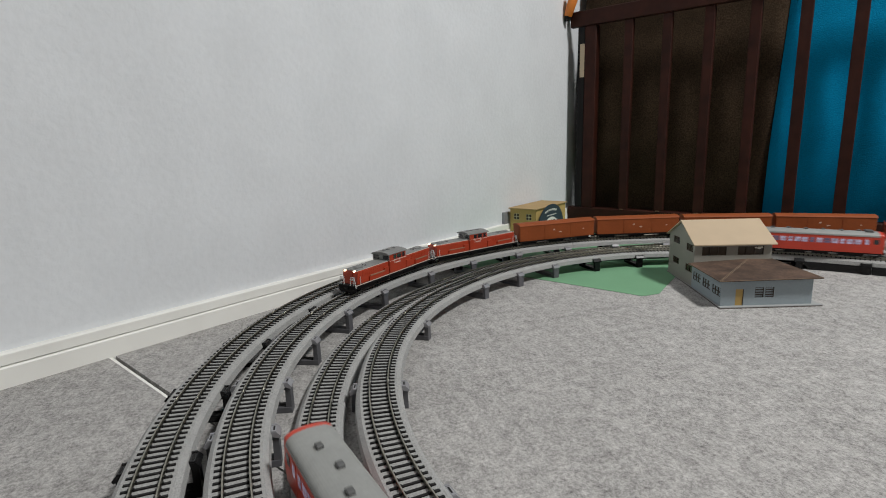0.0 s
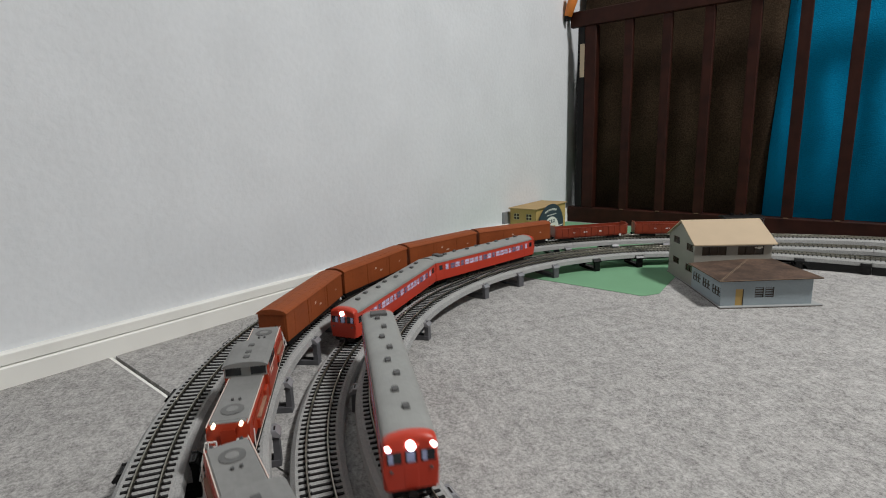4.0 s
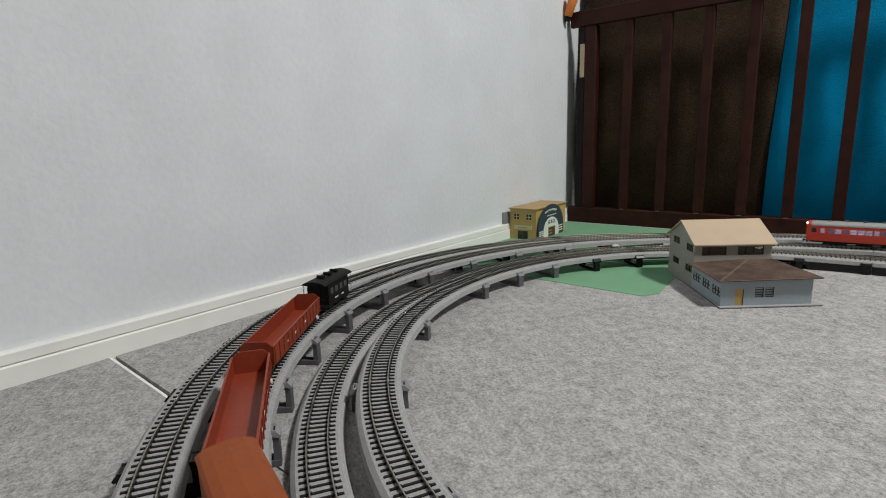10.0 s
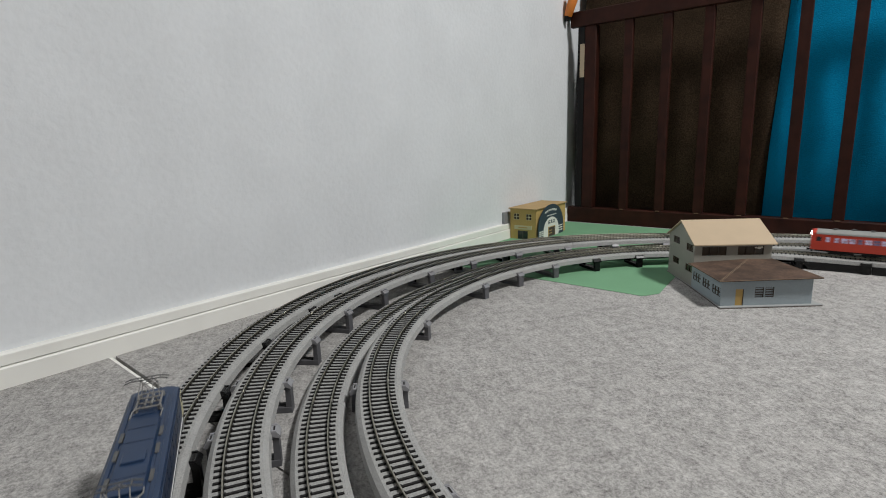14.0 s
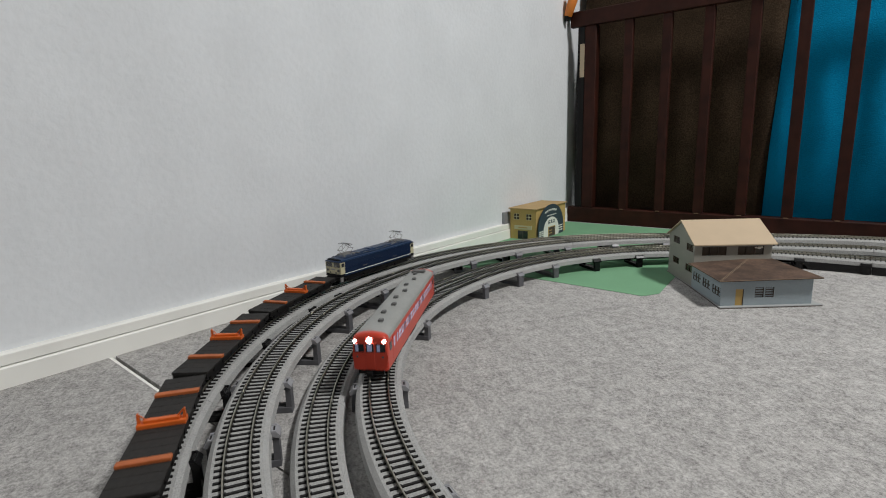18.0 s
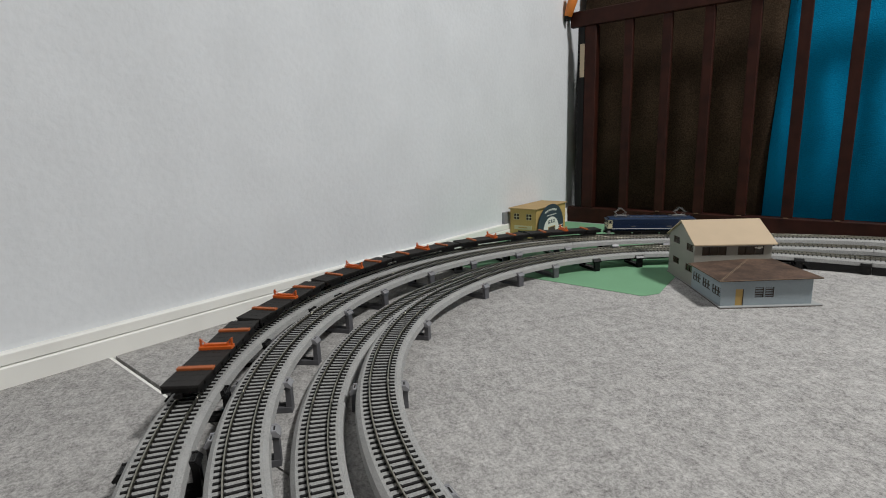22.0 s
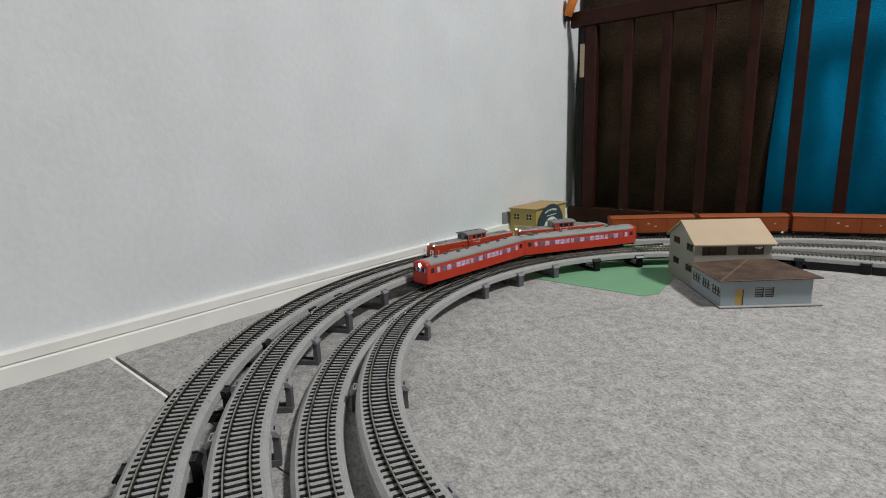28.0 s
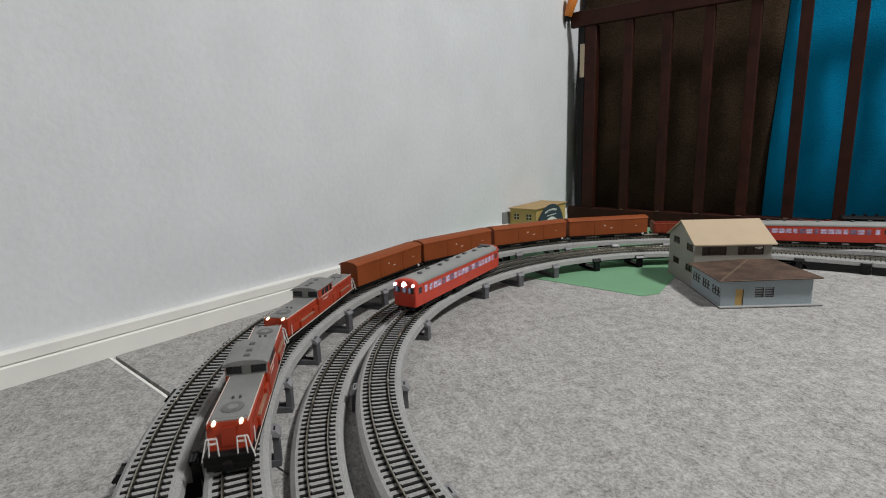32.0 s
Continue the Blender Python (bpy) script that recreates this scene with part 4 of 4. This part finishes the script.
def open_wagon():
    t = tagged(empty("open_wagon"), "empty red-brown open goods wagon", "goods wagon", "open wagons")
    L, W = 83.5, 17
    part("floor_board", mm(-L, L, -W + 1, W - 1, 11, 12.6), M_OPEN, t, "bare brown wagon floor")
    for side in (-1, 1):
        part("side_wall", mm(-L, L, min(side * W, side * (W - 1.1)), max(side * W, side * (W - 1.1)), 10.5, 28.5, 0.15), M_OPEN, t)
        part("top_rim", mm(-L, L, min(side * (W + 0.5), side * (W - 1.4)), max(side * (W + 0.5), side * (W - 1.4)), 28.5, 29.6, 0.2), M_OPEN, t)
        for i in range(13):
            x = -L + 4 + (2 * L - 8) * i / 12
            part("side_rib", mm(x - 0.8, x + 0.8, min(side * W, side * (W + 0.9)), max(side * W, side * (W + 0.9)), 11, 28.5), M_OPEN, t)
        for x, w in ((-20, 5), (14, 8), (40, 4)):
            part("marking", mm(x - w / 2, x + w / 2, min(side * (W + 0.05), side * (W + 0.25)), max(side * (W + 0.05), side * (W + 0.25)), 18, 20.5), M_WHITE, t, "small white marking")
        part("brake_wheel", add_rod(bmesh.new(), (-0.066, side * 0.017, 0.008), (-0.066, side * 0.0186, 0.008), 0.0026, 12), M_WHITE, t, "white brake wheel")
        part("sill", mm(-L, L, min(side * 13, side * 15.5), max(side * 13, side * 15.5), 7.5, 11), M_OPEN, t)
    for sgn in (-1, 1):
        end = prism([(-W, 10.5), (W, 10.5), (W, 28.5), (W - 6, 34.0), (-W + 6, 34.0), (-W, 28.5)], *sorted((sgn * L, sgn * (L - 1.2))))
        part("end_wall", end, M_OPEN, t, "raised brown end wall")
        coupler(t, sgn * (L - 2), sgn)
        bogie(t, sgn * 55, 20)
    part("underframe", mm(-L + 3, L - 3, -9, 9, 6.5, 11), M_BLACK, t, "black underframe")
    return t


def caboose():
    t = tagged(empty("brake_van"), "small black brake van with open end platforms", "brake van")
    L = 41
    part("body", mm(-30, 30, -16, 16, 10, 39, 0.3), M_BLACK, t, "black van body")
    roof = [(-17.4, 38.6), (-17.4, 39.4), (-14, 41.8), (-8, 43.6), (0, 44.4), (8, 43.6), (14, 41.8), (17.4, 39.4), (17.4, 38.6)]
    part("roof", prism(roof, -L, L), M_BLACK, t, "black vaulted roof")
    for x in (-19, 0, 19):
        part("ventilator", add_rod(add_rod(bmesh.new(), (x * K, 0, 0.0435), (x * K, 0, 0.0462), 0.0022, 10), (x * K, -0.0058, 0.0462), (x * K, 0.0058, 0.0462), 0.0021, 12, 0.0021), M_BLACK, t, "black torpedo ventilator")
    part("platform", mm(-L, L, -15.5, 15.5, 8, 10, 0.2), M_BLACK, t)
    for side in (-1, 1):
        y = side * 16
        for x in (-20, -7, 7, 20):
            part("window", mm(x - 3.6, x + 3.6, min(y, y + side * 0.3), max(y, y + side * 0.3), 24, 32, 0.1), M_DARKGREY, t, "grey window")
        for x, w in ((-10, 6), (8, 9)):
            part("marking", mm(x - w / 2, x + w / 2, min(y, y + side * 0.2), max(y, y + side * 0.2), 15, 17), M_WHITE, t)
    for sgn in (-1, 1):
        runs = [[(sgn * 40, y, 10), (sgn * 40, y, 38.8)] for y in (-15, -6, 6, 15)] + [[(sgn * 40, -15, 21), (sgn * 40, -6, 21)], [(sgn * 40, 6, 21), (sgn * 40, 15, 21)]]
        part("platform_rail", rods(runs, 0.5, 5), M_CLIP if sgn < 0 else M_BLACK, t, "thin platform handrail")
        coupler(t, sgn * (L - 2), sgn)
        part("axle_guard", mm(sgn * 22 - 5, sgn * 22 + 5, -14, 14, 2.5, 8, 0.5), M_BLACK, t)
        bm = bmesh.new()
        for s in (-1, 1):
            add_rod(bm, (sgn * 0.022, s * 0.0072, 0.0052), (sgn * 0.022, s * 0.0094, 0.0052), 0.0052, 14)
        part("wheelset", bm, M_STEEL, t)
    return t


def electric_loco():
    t = tagged(empty("electric_locomotive"), "dark blue electric locomotive with cream ends and raised pantographs", "locomotive")
    L = 97
    part("body", mm(-L, L, -17.0, 17.0, 12.0, 37.2, 0.8, 2), M_NAVY, t, "dark blue body")
    roof = [(-16.9, 37.2), (-16.3, 38.9), (-13.5, 40.4), (-9.5, 41.2), (9.5, 41.2), (13.5, 40.4), (16.3, 38.9), (16.9, 37.2)]
    # roof parts take the blue lightened for sheen, the sides the darker one
    part("roof", prism(roof, -L + 3, L - 3), M_BLUESHEEN, t, "dark blue roof, lightened for its sheen")
    part("roof_hatch", prism([(-9.8, 41.0), (-8.8, 43.4), (8.8, 43.4), (9.8, 41.0)], -46, 40), M_BLUESHEEN, t, "raised roof hatch")
    part("roof_hatch", mm(-16, -4, -6.4, 6.4, 43.3, 44.6, 0.5), M_BLUESHEEN, t)
    for x in (-30, 10, 28):
        part("hatch_joint", mm(x - 0.25, x + 0.25, -8.6, 8.6, 43.3, 43.6), M_NAVY, t)
    for side in (-1, 1):
        part("walkway", mm(-L + 12, L - 12, *sorted((side * 11.6, side * 14.2)), 40.9, 41.5, 0.2), M_BLUESHEEN, t, "narrow roof walkway")
        for x in (-30, 0, 22):
            part("roof_grille", mm(x - 6, x + 6, *sorted((side * 10.2, side * 12.6)), 40.6, 42.0, 0.3), M_DARKGREY, t)
    part("frame", mm(-L + 1, L - 1, -15.6, 15.6, 7.0, 11.6, 0.3), M_BLACK, t, "black underframe")
    for side in (-1, 1):
        y = side * 17.0
        part("side_stripe", mm(-L + 9, L - 9, *sorted((y, y + side * 0.3)), 15.4, 16.4), M_WHITE, t, "thin white stripe")
        part("gutter", mm(-L + 9, L - 9, *sorted((y, y + side * 0.45)), 36.2, 37.0), M_BLUESHEEN, t)
        part("waist_rib", mm(-L + 9, L - 9, *sorted((y, y + side * 0.25)), 25.0, 25.6), M_NAVY, t)
        for i in range(8):
            x = -63 + 18 * i
            part("side_louvre", mm(x - 6.5, x + 6.5, *sorted((y, y + side * 0.25)), 27, 34, 0.1), M_NAVY, t)
        for x in (-40, 40):
            part("number_plate", mm(x - 5, x + 5, *sorted((y, y + side * 0.35)), 20.0, 22.0), M_STEEL, t, "metal number bar")
        for x in (-30, 30):
            part("air_tank", add_rod(bmesh.new(), ((x - 9) * K, side * 0.0125, 0.0055), ((x + 9) * K, side * 0.0125, 0.0055), 0.0026, 12), M_BLACK, t)
    for sgn in (-1, 1):
        a, b = sorted((sgn * (L - 9), sgn * (L + 0.5)))
        part("cream_end", mm(a, b, -17.3, 17.3, 16.0, 35.4, 0.7, 2), M_CREAM, t, "cream painted cab end")
        face = sgn * (L + 0.5)
        lo, hi = min(face, face + sgn * 0.4), max(face, face + sgn * 0.4)
        part("brow", mm(*sorted((sgn * (L - 8), sgn * (L + 1.8))), -16.6, 16.6, 35.2, 38.0, 0.9, 2), M_BLUESHEEN, t, "dark visor over the cab windows")
        part("cab_roof", mm(*sorted((sgn * (L - 12), sgn * (L - 1))), -13, 13, 37.6, 40.2, 0.8), M_BLACK, t, "dark cab roof end")
        for y0, y1 in ((-15.4, -1.8), (1.8, 15.4)):
            pane = part("cab_window", mm(lo, hi, y0, y1, 27.6, 34.6, 0.1), M_GLASS, t, "dark cab window")
            part("wiper", rods([[(face + sgn * 0.7, (y0 + y1) / 2, 28.0), (face + sgn * 0.7, (y0 + y1) / 2 + 3, 33)]], 0.25, 4), M_STEEL, pane)
        part("skirt_band", mm(*sorted((sgn * (L - 9), sgn * (L + 0.7))), -17.1, 17.1, 12.2, 16.2, 0.4), M_BLACK, t, "dark lower cab band")
        for y in (-11.8, 11.8):
            lamp_ring = part("headlight", add_rod(bmesh.new(), (face * K, y * K, 0.0225), ((face + sgn * 0.9) * K, y * K, 0.0225), 0.0024, 14), M_STEEL, t)
            part("lens", add_rod(bmesh.new(), ((face + sgn * 0.9) * K, y * K, 0.0225), ((face + sgn * 1.05) * K, y * K, 0.0225), 0.0017, 12), M_GLASS, lamp_ring)
            part("tail_lamp", add_rod(bmesh.new(), (face * K, y * 0.55 * K, 0.0185), ((face + sgn * 0.8) * K, y * 0.55 * K, 0.0185), 0.0013, 10), M_DARKGREY, t)
        part("number_plate", mm(lo, hi, -4.5, 4.5, 22.5, 24.6), M_STEEL, t, "metal number bar")
        for side in (-1, 1):
            y = side * 17.3
            part("cab_side_window", mm(a + 1.6, b - 1.9, *sorted((y, y + side * 0.3)), 28.0, 34.4, 0.1), M_GLASS, t)
            part("handrail", rods([[(sgn * (L + 1.4), side * 14.2, 16.5), (sgn * (L + 1.4), side * 14.2, 25)]], 0.4, 5), M_STEEL, t)
            part("corner_step", mm(*sorted((sgn * (L - 6), sgn * (L + 1))), *sorted((side * 13.0, side * 16.2)), 3.2, 11.0, 0.4), M_FAN, t, "grey step plate")
            part("buffer_hose", rods([[(sgn * (L + 1.5), side * 7, 10), (sgn * (L + 3.2), side * 7.4, 6.5), (sgn * (L + 2.2), side * 6.6, 3.4)]], 0.5, 5), M_BLACK, t)
        part("end_beam", mm(*sorted((sgn * (L - 3), sgn * (L + 1.8))), -15.6, 15.6, 5, 11.4, 0.4), M_BLACK, t)
        coupler(t, sgn * L, sgn)
        # pantograph, raised diamond
        px = sgn * 67
        panto = part("pantograph_base", rods([[(px - 12, -7.5, 44.6), (px + 12, -7.5, 44.6), (px + 12, 7.5, 44.6), (px - 12, 7.5, 44.6), (px - 12, -7.5, 44.6)], [(px - 4, -7.5, 44.6), (px - 4, 7.5, 44.6)], [(px + 4, -7.5, 44.6), (px + 4, 7.5, 44.6)]], 0.7, 5), M_PANTO, t, "grey pantograph base frame")
        part("pantograph_well", mm(px - 16, px + 16, -9.5, 9.5, 41.0, 41.6, 0.2), M_BLUESHEEN, t, "roof deck under the pantograph")
        arms = []
        for y in (-6, 6):
            arms += [[(px - 3, y, 44.6), (px - 13, y * 0.85, 52), (px - 1, y * 0.6, 61)], [(px + 3, y, 44.6), (px + 13, y * 0.85, 52), (px + 1, y * 0.6, 61)]]
        arms += [[(px - 13, -5.1, 52), (px - 13, 5.1, 52)], [(px + 13, -5.1, 52), (px + 13, 5.1, 52)], [(px - 13, -5.1, 52), (px - 1, 3.6, 61)], [(px + 13, 5.1, 52), (px + 1, -3.6, 61)]]
        for rod_line in arms:
            part("pantograph_arm" if len(rod_line) == 3 else "pantograph_brace", rods([rod_line], 0.38, 5), M_PANTO, panto)
        part("collector", rods([[(px + k, -14, 60.0), (px + k, -9.5, 61.4), (px + k, 9.5, 61.4), (px + k, 14, 60.0)] for k in (-2.4, 2.4)] + [[(px - 2.4, y, 61.4), (px + 2.4, y, 61.4)] for y in (-9, 9)], 0.45, 5), M_DARKGREY, panto)
        part("spring", rods([[(px - 9, 2, 45), (px + 9, 2, 45)], [(px - 9, -2, 45), (px + 9, -2, 45)]], 0.8, 6), M_PANTO, panto)
        for y in (-7.5, 7.5):
            for dx in (-11, 11):
                part("insulator", add_rod(bmesh.new(), ((px + dx) * K, y * K, 0.0412), ((px + dx) * K, y * K, 0.0446), 0.0014, 8), M_PANTO, t)
        part("roof_cable", rods([[(sgn * 44, 10, 43), (sgn * 52, 9, 44.5), (sgn * 57, 5, 44.8)], [(sgn * 42, -9, 42.5), (sgn * 50, -10, 44.2), (sgn * 56, -7, 44.6)]], 0.5, 5), M_PANTO, t)
        part("whistle", add_rod(bmesh.new(), (sgn * (L - 6) * K, 0.006, 0.0400), (sgn * (L - 6) * K, 0.006, 0.0428), 0.0009, 8), M_PANTO, t)
        bogie(t, sgn * 62, 24)
    bogie(t, 0, 24)
    return t


def flat_wagon():
    t = tagged(empty("flat_wagon"), "empty black flat wagon with orange bolsters", "goods wagon", "flat wagons")
    L = 87.5
    part("deck", mm(-L, L, -17, 17, 13.2, 15.2, 0.2), M_DECK, t, "dark planked deck")
    for i in range(16):
        x = -L + 2 * L * (i + 0.5) / 16
        part("plank", mm(x - 5.3, x + 5.3, -17.2, 17.2, 15.2, 15.7), M_DECK, t)
    for side in (-1, 1):
        part("side_sill", mm(-L, L, min(side * 14.5, side * 16.4), max(side * 14.5, side * 16.4), 8.2, 13.2, 0.3), M_BLACK, t)
        for i in range(8):
            x = -72 + 20.6 * i
            part("stake_pocket", mm(x - 1.6, x + 1.6, min(side * 16.4, side * 17.6), max(side * 16.4, side * 17.6), 10.5, 14.5), M_BLACK, t)
    for x in (-52, 52):
        part("bolster", mm(x - 3.0, x + 3.0, -17.4, 17.4, 15.6, 18.2, 0.3), M_RUSTORANGE, t, "flat orange bolster")
    mid = part("bolster", mm(-4.5, 4.5, -17.4, 17.4, 15.6, 19.2, 0.4), M_ORANGE, t, "orange bolster with end stakes")
    part("bolster_beam", mm(-2.2, 2.2, -13, 13, 19.2, 21.5, 0.3), M_ORANGE, mid)
    for side in (-1, 1):
        part("stake", prism([(side * 14.5, 19), (side * 17.3, 19), (side * 16.9, 27), (side * 15.9, 27)], -1.2, 1.2), M_ORANGE, mid, "upright orange stake")
        part("brace", rods([[(0, side * 10, 20), (0, side * 15.5, 26)]], 0.7, 5), M_ORANGE, mid)
    for sgn in (-1, 1):
        part("end_sill", mm(*sorted((sgn * L, sgn * (L - 2))), -16, 16, 9, 13.2), M_BLACK, t)
        coupler(t, sgn * (L - 2), sgn)
        bogie(t, sgn * 60, 19)
    part("centre_sill", mm(-L + 3, L - 3, -6, 6, 5.5, 13.2), M_BLACK, t)
    return t


# ---- the four trains: (vehicle, length over couplers) from the front ----
RED_SINGLE = railcar("red single railcar with grey roof and glowing headlights", {1: 3}.items(), box_end=-1)
RED_LEAD = railcar("red railcar with grey roof and lit windows", {}.items(), box_end=-1, cabs=(1,))
RED_REAR = railcar("red railcar with grey roof and one glowing headlight", {-1: 1}.items(), cabs=(-1,))
LOCO = diesel_loco()
LOCO_TWO = copy_thing(LOCO, pose(0, 0, 0))
BOXES = [boxcar()]
BOXES += [copy_thing(BOXES[0], pose(0, 0, 0)) for _ in range(3)]
OPENS = [open_wagon()]
OPENS += [copy_thing(OPENS[0], pose(0, 0, 0))]
VAN = caboose()
BLUE = electric_loco()
FLATS = [flat_wagon()]
FLATS += [copy_thing(FLATS[0], pose(0, 0, 0)) for _ in range(5)]

for thing in (RED_SINGLE, RED_LEAD, RED_REAR, LOCO, LOCO_TWO, *BOXES, *OPENS, VAN, BLUE, *FLATS):
    thing.scale = (0.92, 0.92, 0.92)

TRAINS = [
    # line, way round, (seconds, arc length of the train's front), vehicles
    ("B", 1, [(0, 1.2206), (20, 4.3346), (24.5, 5.055), (28, 5.586), (32, 6.203)], [(LOCO, 0.2075), (LOCO_TWO, 0.2075), *[(b, 0.175) for b in BOXES], *[(o, 0.173) for o in OPENS], (VAN, 0.09)]),
    ("A", -1, [(0, 3.700), (13.0, 1.828), (14.0, 1.684), (14.5, 1.611), (16.5, 1.311), (17.0, 1.233), (18.0, 1.079), (19.0, 0.925), (23.5, 0.178), (24.5, 0.012), (32, -1.23)], [(BLUE, 0.208), *[(f, 0.1695) for f in FLATS]]),
    ("C", -1, [(0, 1.389), (1, 1.196), (2, 1.003), (2.5, 0.909), (3, 0.816), (7, 0.1185), (18, -1.795), (23, -2.625), (25, -3.004), (27.5, -3.453), (32, -4.2335)], [(RED_LEAD, 0.257), (RED_REAR, 0.247)]),
    ("D", 1, [(0, 0.241), (5.4, 1.710), (14.4, 3.811), (16.5, 4.368), (17.0, 4.503), (19.0, 5.058), (20.0, 5.330), (29.2, 7.437), (31.0, 7.944), (32, 8.218)], [(RED_SINGLE, 0.2535)]),
]


def run_train(key, way, times, vehicles, step=0.25):
    """Keys each vehicle on its two bogies, which follow the line."""
    line, back = LINES[key], 0.0
    for thing, length in vehicles:
        rows = []
        for i in range(int(32 / step) + 1):
            t = i * step
            front = float(np.interp(t, [a for a, _ in times], [b for _, b in times])) - way * back
            sa, sb = front - way * length * 0.13, front - way * length * 0.87
            (a, _), (b, _) = line.at(sa), line.at(sb)
            za, zb = line.z(sa), line.z(sb)
            d = a - b
            rows.append((t, pose((a.x + b.x) / 2, (a.y + b.y) / 2, (za + zb) / 2, 0, -math.degrees(math.atan2(za - zb, d.length)), math.degrees(math.atan2(d.y, d.x)))))
        walk(thing, rows)
        back += length


def motions():
    for train in TRAINS:
        run_train(*train)


motions()
